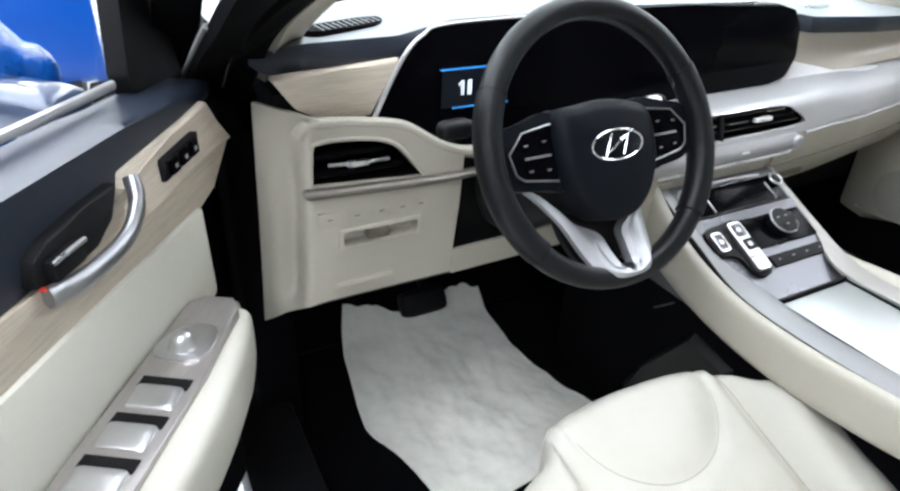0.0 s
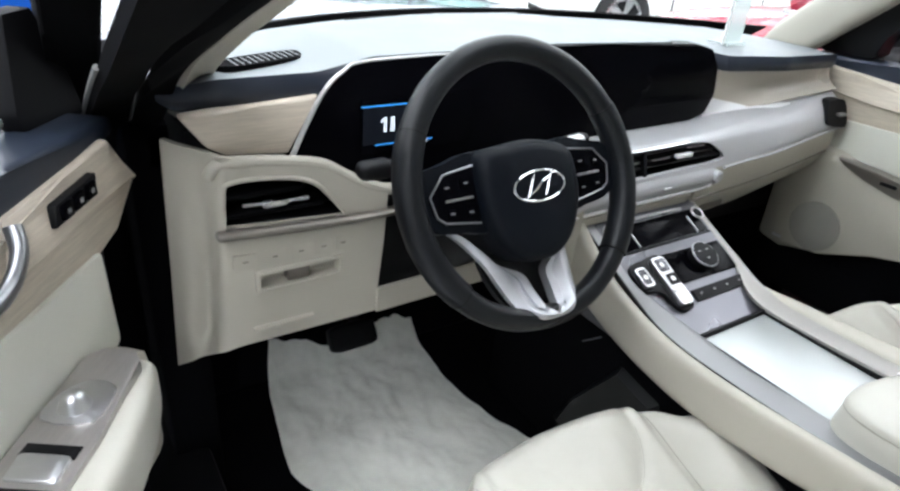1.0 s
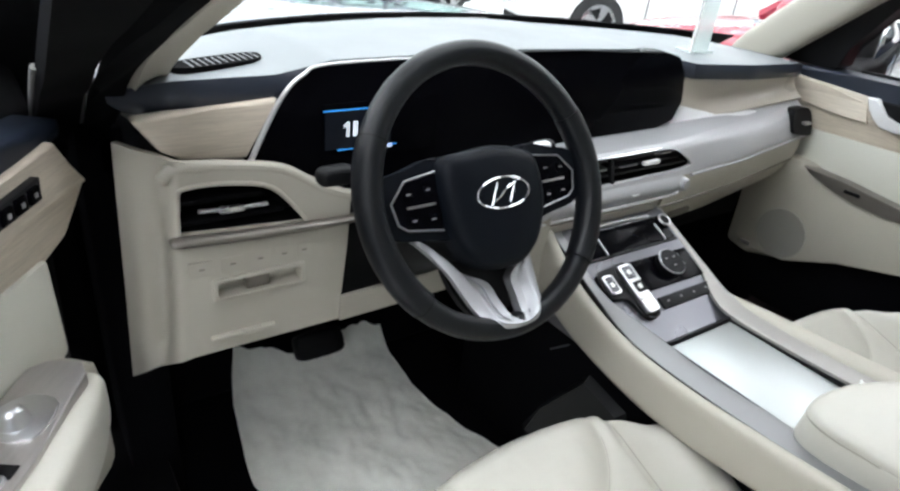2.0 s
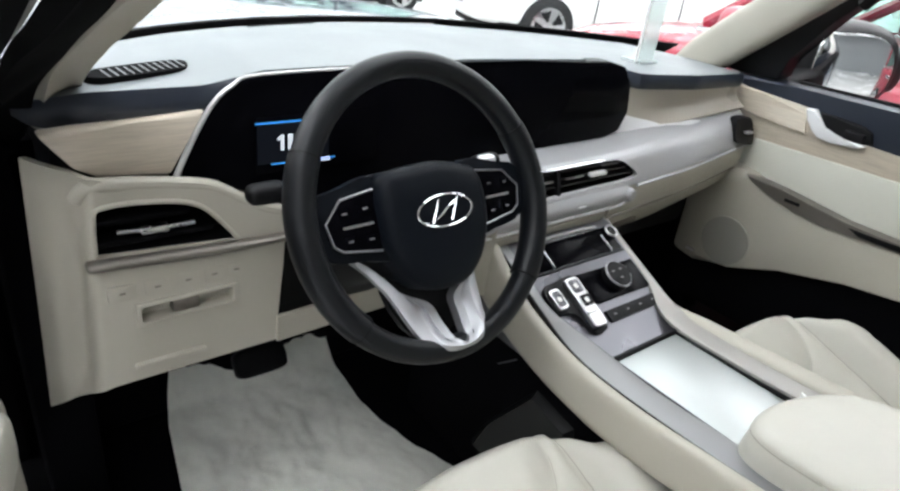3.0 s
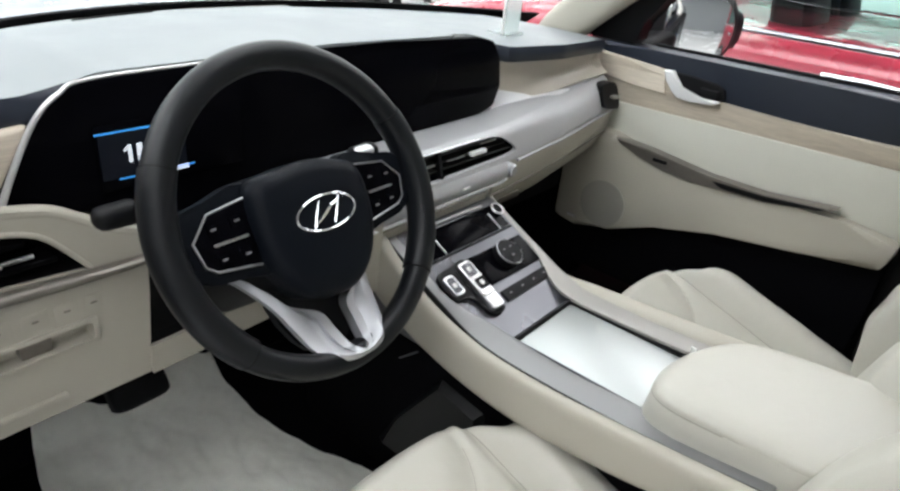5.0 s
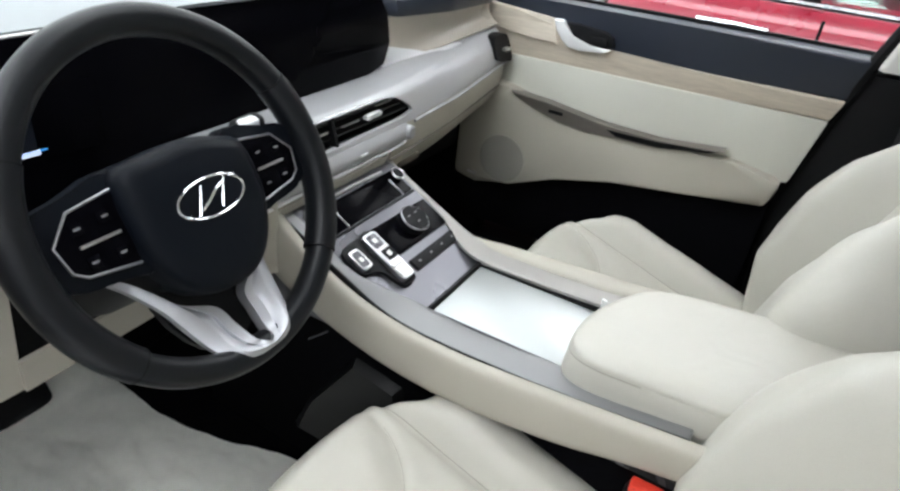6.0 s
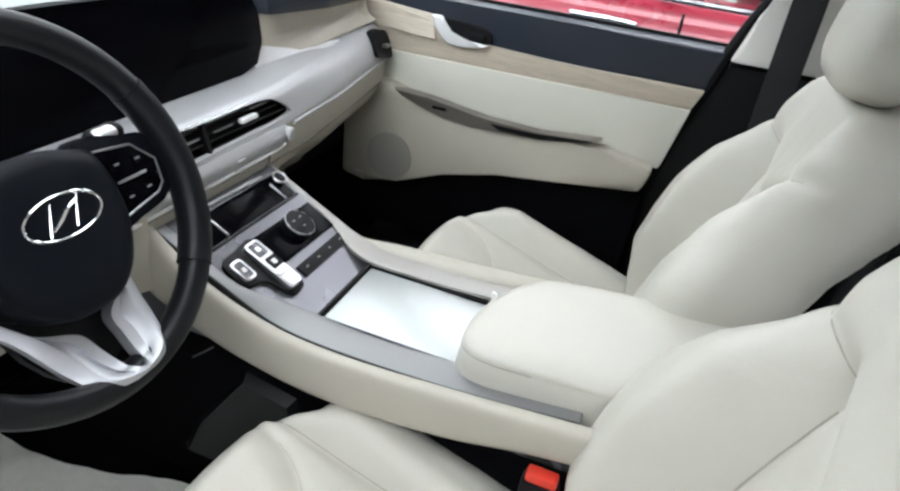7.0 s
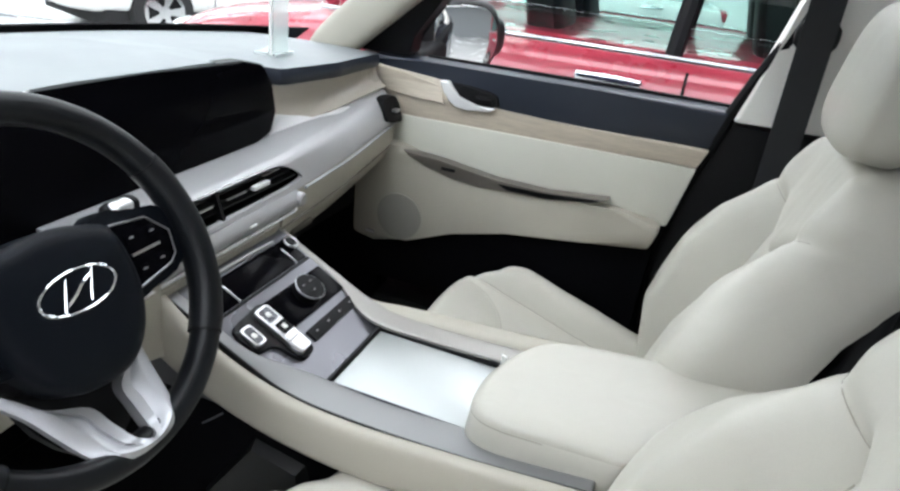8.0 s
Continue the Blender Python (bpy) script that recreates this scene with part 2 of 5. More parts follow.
def sheet(f, nu, nv, thick=0.0):
    """A surface f(u, v), u and v from 0 to 1, with a thickness to its back."""
    rows = [[Vector(f(i / nu, j / nv)) for i in range(nu + 1)] for j in range(nv + 1)]
    bm = loft(rows, closed=False)
    if thick:
        bmesh.ops.recalc_face_normals(bm, faces=bm.faces)
        bmesh.ops.solidify(bm, geom=bm.faces[:], thickness=thick)
    return bm


def smoothpoly(pts, n=6):
    return [tuple(p) for p in spline(pts, n, closed=True)]


def cut(ob, bm):
    """Takes a solid out of a mesh object."""
    bmesh.ops.recalc_face_normals(bm, faces=bm.faces)
    me = bpy.data.meshes.new("cutter")
    bm.to_mesh(me)
    bm.free()
    tool = new("cutter", me)
    tool.matrix_world = ob.matrix_world.copy()
    if ob.parent is not None:
        tool.parent = ob.parent
        tool.matrix_basis = ob.matrix_basis.copy()
    md = ob.modifiers.new("cut", "BOOLEAN")
    md.operation, md.object, md.solver = "DIFFERENCE", tool, "EXACT"
    got = bpy.data.meshes.new_from_object(ob.evaluated_get(bpy.context.evaluated_depsgraph_get()))
    ob.modifiers.remove(md)
    old, ob.data = ob.data, got
    bpy.data.meshes.remove(old)
    bpy.data.objects.remove(tool)
    bpy.data.meshes.remove(me)
    for p in got.polygons:
        p.use_smooth = True
    got.set_sharp_from_angle(angle=radians(38))


def lerp(x, xs, ys):
    return float(np.interp(x, xs, ys))


def structure(name, bm, material, label, category="structure"):
    ob = part(name, bm, material)
    return tagged(ob, label, category, "", "structure")


# ---------------------------------------------------------------- the hall
structure("floor", box((-9, -9, -0.2), (16, 15, 0)), TILE, "glossy white tiled showroom floor under the cars", "floor")
structure("wall_north", box((-9, 15, -0.2), (16, 15.2, 4.6)), WALLPAINT, "plain white painted showroom wall", "wall")
structure("wall_east", box((16, -9, -0.2), (16.2, 15.2, 4.6)), WALLPAINT, "plain white painted showroom wall", "wall")
structure("wall_south", box((-9, -9.2, -0.2), (16, -9, 4.6)), GREYWALL, "plain grey painted showroom wall", "wall")
structure("wall_west", box((-9.2, -9.2, -0.2), (-9, 15.2, 4.6)), GREYWALL, "plain grey painted showroom wall", "wall")
structure("ceiling", box((-9.2, -9.2, 4.6), (16.2, 15.2, 4.8)), WALLPAINT, "white painted showroom ceiling", "ceiling")


def ceiling_light():
    root = thing("ceiling_light", (0, 0, 4.6), "long white glowing ceiling light panel", "ceiling light", "ceiling lights of the hall")
    part("frame", slab([(-0.95, -1.75), (0.95, -1.75), (0.95, 1.75), (-0.95, 1.75)], 2, -0.05, 0.0, 0.01), WHITEPAINT, root)
    part("diffuser", slab([(-0.9, -1.7), (0.9, -1.7), (0.9, 1.7), (-0.9, 1.7)], 2, -0.075, -0.052), LAMPGLOW, root)
    return root


lamp = ceiling_light()
spots = [(x, y) for x in (-1.95, 1.3, 4.4, 7.5, 10.6, 13.7) for y in (-0.6, 3.0, 7.8, 12.2)] + [(-1.95, -4.2), (-3.95, -0.6), (-3.95, 3.0), (-6.6, -4.2), (-6.6, -0.6), (-6.6, 3.0), (-6.6, 7.8), (-4.4, 7.8), (-4.4, 12.2), (-3.95, -4.2)]
lamp.matrix_basis = pose(spots[0][0], spots[0][1], 4.6)
for x, y in spots[1:]:
    copy_thing(lamp, pose(x, y, 4.6))

# ---------------------------------------------------------------- the car's shell
structure("car_floor", box((-0.80, -2.2, 0.28), (0.80, 0.62, 0.345), 0.01), CARPET, "black carpeted car floor", "car floor")
structure("firewall", sheet(lambda u, v: (-0.80 + 1.6 * u, 0.60 + 0.28 * v**0.7, 0.34 + 0.5 * v), 8, 8, 0.03), CARPET, "black carpeted footwell front wall", "firewall")
for s, nm in ((1, "kick_panel_right"), (-1, "kick_panel_left")):
    structure(nm, box((min(s * 0.72, s * 0.80), 0.20 if s > 0 else 0.36, 0.33), (max(s * 0.72, s * 0.80), 0.95, 1.05), 0.01), CARPET, "black footwell side panel", "kick panel")
structure("sill_trim_right", box((0.72, -0.75, 0.30), (0.84, 0.60, 0.44), 0.02), RUBBER, "black plastic door sill trim", "sill")
structure("sill_trim", box((-0.86, -0.75, 0.30), (-0.74, 0.60, 0.44), 0.02), RUBBER, "black plastic door sill trim", "sill")
structure("rear_bulkhead", box((-0.80, -2.25, 0.3), (0.80, -2.15, 1.08), 0.02), BLACK, "dark rear end of the cabin", "cabin trim")
structure("rear_side_trim", box((0.74, -2.2, 0.3), (0.84, -0.95, 1.06), 0.02), BLACK, "dark rear side of the cabin", "cabin trim")
for sx, nm in ((1, "rear_pillar_right"), (-1, "rear_pillar_left")):
    structure(nm, sweep([(sx * 0.78, -2.18, 1.05, 0.03, 0.10), (sx * 0.72, -2.10, 1.35, 0.03, 0.09), (sx * 0.63, -2.02, 1.66, 0.03, 0.08)], (1, 0, 0), (0, 1, 0), 4, 3, 14), BLACK, "dark rear corner pillar of the cabin", "pillar")
structure("roof_lining", sheet(lambda u, v: (-0.62 + 1.24 * u, -2.2 + 1.98 * v, 1.64 - 0.05 * (2 * u - 1) ** 2), 10, 10, 0.03), HEADLINER, "beige fabric roof lining", "headliner")
structure("roof_skin", sheet(lambda u, v: (-0.68 + 1.36 * u, -2.25 + 2.08 * v, 1.72 - 0.06 * (2 * u - 1) ** 2), 10, 10, 0.02), OWNPAINT, "dark blue painted car roof", "car roof")


def screen_foot(x):
    return 0.872 - 0.55 * x * x


def hood_pt(u, v):
    x = -0.93 + 1.86 * u
    y = 0.99 + 1.22 * v - 0.26 * (2 * u - 1) ** 2 * (1 - v)
    return (x, y, 1.066 - 0.040 * v - 0.07 * v**4 - 0.075 * abs(2 * u - 1) ** 4)


front = thing("car_nose", (0, 0, 0), "glossy dark blue front body of the car", "car body")
part("hood", sheet(hood_pt, 20, 14, 0.02), OWNPAINT, front)
for s in (-1, 1):
    part("fender", sheet(lambda u, v, s=s: (s * (0.93 + 0.045 * math.sin(min(1, 1.2 * v) * math.pi / 2)), 0.55 + 1.66 * u, 0.985 - 0.07 * u**3 - 0.55 * v), 14, 8, 0.015), OWNPAINT, front)
part("bumper", sheet(lambda u, v: (-0.93 + 1.86 * u, 2.2 + 0.10 * (1 - (2 * u - 1) ** 4) - 0.02 * v, 0.90 - 0.62 * v), 16, 6, 0.03), OWNPAINT, front)
part("cowl", sheet(lambda u, v: (-0.74 + 1.48 * u, screen_foot(-0.74 + 1.48 * u) + 0.012 + 0.12 * v, 1.078 - 0.055 * v), 24, 3, 0.015), BLACK, front, "black plastic wiper cowl")

structure("windscreen_band", sheet(lambda u, v: (-0.72 + 1.53 * u, screen_foot(-0.72 + 1.53 * u) + 0.025 - 0.045 * v, 1.083 + 0.034 * v), 36, 3, 0.004), RUBBER, "black ceramic band at the foot of the windscreen", "windscreen band")


def screen_pt(u, v):
    x = -0.72 + 0.14 * v + (1.44 - 0.28 * v) * u
    return (x, screen_foot(x) + 0.03 - (1.06 - 0.30 * abs(2 * u - 1) ** 2) * v, 1.115 + 0.52 * v)


ws = structure("windscreen", sheet(screen_pt, 18, 10), GLASS, "clear windscreen glass", "windscreen")
ws.visible_shadow = False


def pillar_a(s, lab, W=0.062, D=0.0):
    keys = [(s * 0.735, 0.42, 1.03, 0.03, W * 0.9), (s * 0.715, 0.345 + D, 1.12, 0.03, W), (s * 0.68, 0.13 + D, 1.30, 0.03, W), (s * 0.60, -0.20 + D, 1.58, 0.035, W)]
    ob = part("pillar_trim", sweep(keys, (0.95, -0.2 * s, 0.1), (0, 0.72, 0.70), e=3), TRIM)
    return tagged(ob, lab, "pillar trim", "", "structure")


pillar_a(1, "cream moulded windscreen pillar trim", 0.051).name = "pillar_trim_right"

# the open door side: seal line, black jamb strip, and the pillar trim inside it
SEAL_LINE = [(0.470, 0.985), (0.425, 1.025), (0.300, 1.113), (0.210, 1.153), (0.130, 1.193), (0.0, 1.242), (-0.117, 1.279), (-0.30, 1.345), (-0.50, 1.43)]
TRIM_OUT = [(0.330, 1.075), (0.270, 1.122), (0.163, 1.186), (0.028, 1.240), (-0.060, 1.273), (-0.20, 1.325), (-0.36, 1.40), (-0.50, 1.47), (-0.62, 1.53)]
TRIM_IN = [(0.430, 1.040), (0.350, 1.098), (0.250, 1.158), (0.120, 1.218), (0.030, 1.254), (-0.10, 1.310), (-0.26, 1.39), (-0.42, 1.47), (-0.56, 1.54)]


def strip(xa, la, xb, lb, belly=0.0):
    A, B = spline(la, 5), spline(lb, 5)

    def f(u, v):
        a, b = A[round(u * (len(A) - 1))], B[round(u * (len(B) - 1))]
        q = a + (b - a) * v
        return (xa + (xb - xa) * v, q[0] - belly * math.sin(v * math.pi) * 0.6, q[1] + belly * math.sin(v * math.pi))
    return sheet(f, len(A) - 1, 10, 0.012)


structure("pillar_trim_left", strip(-0.742, TRIM_OUT, -0.694, TRIM_IN, 0.010), TRIM, "cream moulded windscreen pillar trim beside the open door", "pillar trim")
structure("jamb_strip", strip(-0.778, SEAL_LINE, -0.744, TRIM_OUT), MATTE, "black door jamb strip beside the seal", "door jamb")
structure("door_jamb", slab([(0.66, 0.34), (0.66, 1.0), (0.56, 1.00), (0.47, 0.985), (0.36, 1.04), (0.36, 0.98), (0.38, 0.34)], 0, -0.776, -0.740, 0.008), MATTE, "black door jamb with its rubber seal", "door jamb")
structure("door_seal", tube([(-0.786, 0.42, 0.45), (-0.786, 0.47, 0.80)] + [(-0.784, y, z) for y, z in SEAL_LINE], 0.0042, 8, 8), SEALGREY, "grey flocked door opening seal", "door seal")
JAMB_OUT = [(0.60, 0.985), (0.40, 1.055), (0.255, 1.120), (0.150, 1.165), (0.050, 1.205), (-0.06, 1.250), (-0.20, 1.305), (-0.36, 1.37), (-0.54, 1.45)]
structure("jamb_outer", strip(-0.838, JAMB_OUT, -0.790, SEAL_LINE), MATTE, "black outer door jamb", "door jamb")
structure("jamb_side", slab([(0.78, 0.34), (0.76, 1.0), (0.58, 1.10), (0.30, 1.27), (0.0, 1.42), (-0.06, 1.38), (0.22, 1.20), (0.42, 1.07), (0.47, 0.98), (0.48, 0.34)], 0, -0.87, -0.815, 0.012), MATTE, "black outer side of the door jamb", "door jamb")
structure("hinge_cover", box((-0.96, 0.50, 0.30), (-0.80, 0.60, 1.02), 0.012), MATTE, "black hinge area between door and wing", "door jamb")
structure("jamb_edge", tube([(-0.839, y, z) for y, z in JAMB_OUT[1:5]], 0.0030, 8, 6), SEALGREY, "grey edge of the outer jamb", "door seal")
structure("pillar_b_left", box((-0.86, -0.98, 0.34), (-0.78, -0.80, 1.62), 0.02), RUBBER, "black centre pillar of the open door side", "pillar")

# passenger-side centre pillar
structure("pillar_b_upper", slab([(-0.590, 1.094), (-0.652, 1.34), (-0.76, 1.62), (-1.0, 1.62), (-0.90, 1.10)], 0, 0.715, 0.79, 0.012), PILLAR, "cream centre pillar trim", "pillar trim")
structure("pillar_b_lower", slab([(-0.53, 0.36), (-0.50, 0.74), (-0.585, 1.086), (-1.0, 1.096), (-1.02, 0.36)], 0, 0.735, 0.80, 0.012), BLACK, "black lower centre pillar trim", "pillar trim")
structure("door_seal_right", tube([(0.742, -0.505, 0.45), (0.738, -0.50, 0.76), (0.735, -0.59, 1.12), (0.715, -0.69, 1.36), (0.66, -0.78, 1.60)], 0.014, 8, 8), RUBBER, "black door opening seal", "door seal")

# ---------------------------------------------------------------- dashboard
XS = (-0.77, -0.70, -0.575, -0.545, -0.50, -0.17, 0.10, 0.15, 0.255, 0.275, 0.45, 0.69)
ZR = (1.120, 1.140, 1.144, 1.151, 1.1615, 1.1655, 1.158, 1.140, 1.126, 1.124, 1.118, 1.105)
YR = (0.27, 0.23, 0.220, 0.216, 0.214, 0.214, 0.214, 0.246, 0.246, 0.212, 0.195, 0.225)
dash = thing("dashboard", (0, 0, 0), "cream and navy car dashboard with oak veneer", "dashboard")


def top_pt(u, v):
    x = -0.765 + 1.455 * u
    yr, zr = lerp(x, XS, YR), lerp(x, XS, ZR)
    yf = screen_foot(x) - 0.02
    w = 1 - (1 - v) ** 1.6
    return (x, yr + (yf - yr) * v, zr + (1.10 - zr) * v**2.2 + 0.003 * math.sin(math.pi * w))


part("dash_top", sheet(top_pt, 120, 24, 0.012), TOP, dash, "grey soft-touch dash top")
for x0, x1 in ((-0.765, -0.535), (0.258, 0.69)):
    part("lip", sheet(lambda u, v: (x0 + (x1 - x0) * u, lerp(x0 + (x1 - x0) * u, XS, YR) - 0.004 * math.sin(v * 3.1) - 0.003, lerp(x0 + (x1 - x0) * u, XS, ZR) + 0.001 - lerp(x0 + (x1 - x0) * u, (-0.765, -0.752, -0.735, -0.58, -0.535, 0.258, 0.69), (0.012, 0.026, 0.034, 0.038, 0.010, 0.030, 0.030)) * v), 30, 5, 0.006), NAVY, dash, "navy soft-touch edge band")
part("carrier", box((-0.74, 0.27, 0.70), (0.70, 0.62, 1.07), 0.02), BLACK, dash)


def defroster(cx, cy, w, d, z, turn, n):
    m = pose(cx, cy, z, 0, 0, turn)
    fr = part("defroster_vent", slab(smoothpoly([(-w, -d * 0.6), (w * 0.6, -d), (w * 1.1, d * 0.4), (w * 0.7, d), (-w * 0.9, d)], 5), 2, -0.006, 0.003), MATTE, dash, "black slatted windscreen vent")
    fr.matrix_basis = m
    for i in range(n):
        x = -w * 0.92 + 1.8 * w * (i + 0.5) / n
        sl = part("slat", slab([(x - 0.0008, -d * 0.7), (x + 0.0008, -d * 0.7), (x + 0.0108, d * 0.8), (x + 0.0092, d * 0.8)], 2, 0.001, 0.0036), GREYWALL, fr)


defroster(-0.622, 0.288, 0.062, 0.022, 1.1465, 22, 11)
part("defroster_slot", slab([(-0.355, 0.614), (-0.28, 0.640), (-0.20, 0.660), (-0.20, 0.668), (-0.28, 0.651), (-0.355, 0.626)], 2, 1.118, 1.1360, 0.002), MATTE, dash, "black windscreen vent slot")
part("defroster_slot", slab([(-0.12, 0.672), (0.10, 0.664), (0.10, 0.676), (-0.12, 0.686)], 2, 1.112, 1.1330, 0.002), SEALGREY, dash, "grey windscreen vent slot")

# left end: fascia with air vent, switches, pulls
FASCIA = spline([(-0.783, 0.275), (-0.768, 0.246), (-0.753, 0.219), (-0.738, 0.200), (-0.720, 0.188), (-0.694, 0.181), (-0.650, 0.180), (-0.570, 0.180), (-0.498, 0.180)], 6)


def fascia_pt(u, v):
    # a flat end cap, then a small rounded corner, then the front
    x, y = FASCIA[round(u * (len(FASCIA) - 1))]
    z = 1.058 - (0.288 + 0.076 * max(0, (y - 0.18) / 0.095)) * v
    # a soft upright groove between end cap and front, fading out upwards
    g = 0.024 * math.exp(-((x + 0.751) / 0.011) ** 2) * min(1, max(0.12, (v - 0.02) / 0.4)) * min(1, (1.0 - v) / 0.12 + 0.2)
    g -= 0.007 * math.exp(-((x + 0.727) / 0.011) ** 2) * (1 - 0.6 * v)
    return (x + 0.018 * (1 - v) + g * 0.6, y + 0.02 * max(0, v - 0.55) + g, z)


fas = part("driver_fascia", sheet(fascia_pt, len(FASCIA) - 1, 20, 0.008), TRIM, dash, "cream fascia beside the steering wheel")
cut(fas, slab([(-0.718, 0.966), (-0.715, 1.014), (-0.706, 1.025), (-0.67, 1.026), (-0.625, 1.020), (-0.598, 1.010), (-0.578, 0.990), (-0.552, 0.955)], 1, 0.1, 0.3))
cut(fas, slab([(-0.74, 1.068), (-0.69, 1.052), (-0.64, 1.046), (-0.615, 1.042), (-0.585, 1.035), (-0.555, 1.018), (-0.525, 0.998), (-0.49, 0.984), (-0.44, 0.98), (-0.44, 1.10), (-0.74, 1.10)], 1, 0.1, 0.25))
part("fascia_lip", tube([(-0.726, 0.200, 1.030), (-0.716, 0.193, 1.045), (-0.69, 0.1885, 1.0475), (-0.64, 0.188, 1.0415), (-0.585, 0.188, 1.0305), (-0.555, 0.188, 1.0135), (-0.525, 0.188, 0.9935), (-0.49, 0.188, 0.9795), (-0.455, 0.188, 0.976)], 0.0085, 12, 4), TRIM, dash)
part("vent_rim", tube([(-0.718, 0.179, 0.966), (-0.715, 0.179, 1.014), (-0.706, 0.179, 1.025), (-0.67, 0.179, 1.026), (-0.625, 0.179, 1.020), (-0.598, 0.179, 1.010), (-0.578, 0.179, 0.990), (-0.552, 0.179, 0.955)], 0.003, 8, 2), TRIM, dash)
LINER = [(-0.7165, 0.9665), (-0.7135, 1.0135), (-0.705, 1.0235), (-0.67, 1.0245), (-0.626, 1.0185), (-0.599, 1.0085), (-0.580, 0.989), (-0.5545, 0.9562)]
part("vent_liner", loft([[(x, y, z) for x, z in LINER] for y in (0.183, 0.236)], cap=False), BLACK, dash)
part("vent_box", slab([(-0.722, 0.945), (-0.722, 1.03), (-0.54, 1.03), (-0.54, 0.945)], 1, 0.225, 0.26), MATTE, dash)
for z, a in ((0.977, 0.022), (1.004, 0.05)):
    part("vane", slab([(-0.716, z - 0.004), (-0.56 - a, z - 0.004), (-0.56 - a, z + 0.003), (-0.716, z + 0.003)], 1, 0.182, 0.215, 0.002), MATTE, dash)
part("vane_grip", tube([(-0.692, 0.182, 0.991), (-0.65, 0.178, 0.990), (-0.605, 0.182, 0.988)], 0.0035, 8, 4, flat=0.8), SILVER, dash, "silver vane strip")
part("vane_knob", box((-0.668, 0.172, 0.986), (-0.636, 0.182, 0.995), 0.003), SILVER, dash)
part("trim_strip", sweep([(-0.725, 0.176, 0.956, 0.010, 0.0062), (-0.62, 0.174, 0.951, 0.010, 0.0066), (-0.52, 0.175, 0.947, 0.010, 0.0055), (-0.455, 0.185, 0.944, 0.010, 0.005)], (0, 1, 0), (0, 0, 1), n=14), BROWN, dash, "taupe metallic trim strip")
oak = part("oak_panel", slab([(-0.752, 1.104), (-0.66, 1.110), (-0.575, 1.118), (-0.620, 1.043), (-0.70, 1.050), (-0.722, 1.062)], 1, 0.206, 0.232, 0.006), WOOD, dash, "light oak veneer panel")
part("fascia_shelf", slab([(-0.70, 1.036), (-0.615, 1.036), (-0.585, 1.028), (-0.525, 0.992), (-0.488, 0.978), (-0.45, 0.968), (-0.45, 0.955), (-0.53, 0.976), (-0.60, 1.026), (-0.70, 1.030)], 1, 0.20, 0.24, 0.004), TRIM, dash)
for i, (x, w) in enumerate(((-0.695, 0.016), (-0.655, 0.015), (-0.618, 0.014), (-0.585, 0.013), (-0.556, 0.010))):
    b = part("switch", box((x - w, 0.1792, 0.899), (x + w, 0.190, 0.921), 0.002), TRIM, dash)
    part("switch_mark", box((x - 0.0035, 0.1786, 0.9092), (x + 0.0035, 0.180, 0.9112)), BROWN, b)
cut(fas, box((-0.680, 0.1, 0.860), (-0.558, 0.25, 0.888), 0.004))
pull = part("pull_recess", box((-0.684, 0.1775, 0.856), (-0.554, 0.206, 0.892), 0.005), TRIM, dash)
cut(pull, box((-0.677, 0.16, 0.8625), (-0.561, 0.200, 0.8855), 0.005))
part("latch", box((-0.638, 0.184, 0.8635), (-0.604, 0.202, 0.8845), 0.003), BROWN, dash, "taupe pull latch")
part("coin_slot", box((-0.69, 0.1805, 0.791), (-0.60, 0.20, 0.799), 0.003), TRIM, dash)
# knee panels either side of the column
part("knee_panel", sheet(lambda u, v: (-0.4975 + 0.3375 * u, 0.1864 + 0.003 * v + 0.01 * u, 0.815 - 0.045 * v), 20, 6, 0.006), TRIM, dash)
part("knee_side", sheet(lambda u, v: (-0.29 + 0.14 * u, 0.19 - 0.06 * u, 0.97 - 0.17 * v), 8, 8, 0.03), TRIM, dash)
part("column_gap", box((-0.50, 0.225, 0.80), (-0.27, 0.30, 1.0), 0.005), BLACK, dash)

# wide black instrument and display panel
panel_out = [(-0.622, 1.030), (-0.600, 1.075), (-0.572, 1.122), (-0.545, 1.146), (-0.505, 1.158), (-0.30, 1.162), (-0.05, 1.160), (0.17, 1.152), (0.222, 1.140), (0.250, 1.105), (0.262, 1.05), (0.245, 1.012), (0.20, 1.000), (-0.10, 0.985), (-0.42, 0.965), (-0.47, 0.970), (-0.53, 1.012)]
part("display_panel", slab(panel_out, 1, 0.212, 0.245, 0.006), GLOSS, dash, "glossy black instrument and display panel")
part("bezel_rim", tube([(x + 0.001, 0.203, z + 0.001) for x, z in panel_out[0:6]] + [(-0.22, 0.211, 1.1645)], (0.0040, 0.0010), 8, 5), BEZEL, dash, "silver bezel around the instruments")
scr = part("cluster_screen", box((-0.515, 0.2085, 1.025), (-0.33, 0.213, 1.105), 0.002), GLOSS, dash)
part("screen_panel", box((-0.512, 0.2072, 1.040), (-0.41, 0.2082, 1.0938)), DIMBLUE, scr, "dim blue screen field")
part("screen_line", box((-0.515, 0.2065, 1.0942), (-0.405, 0.208, 1.0960)), BLUEGLOW, scr, "blue glowing line")
part("screen_line", box((-0.494, 0.2065, 1.0380), (-0.40, 0.208, 1.0395)), BLUEGLOW, scr, "blue glowing line")
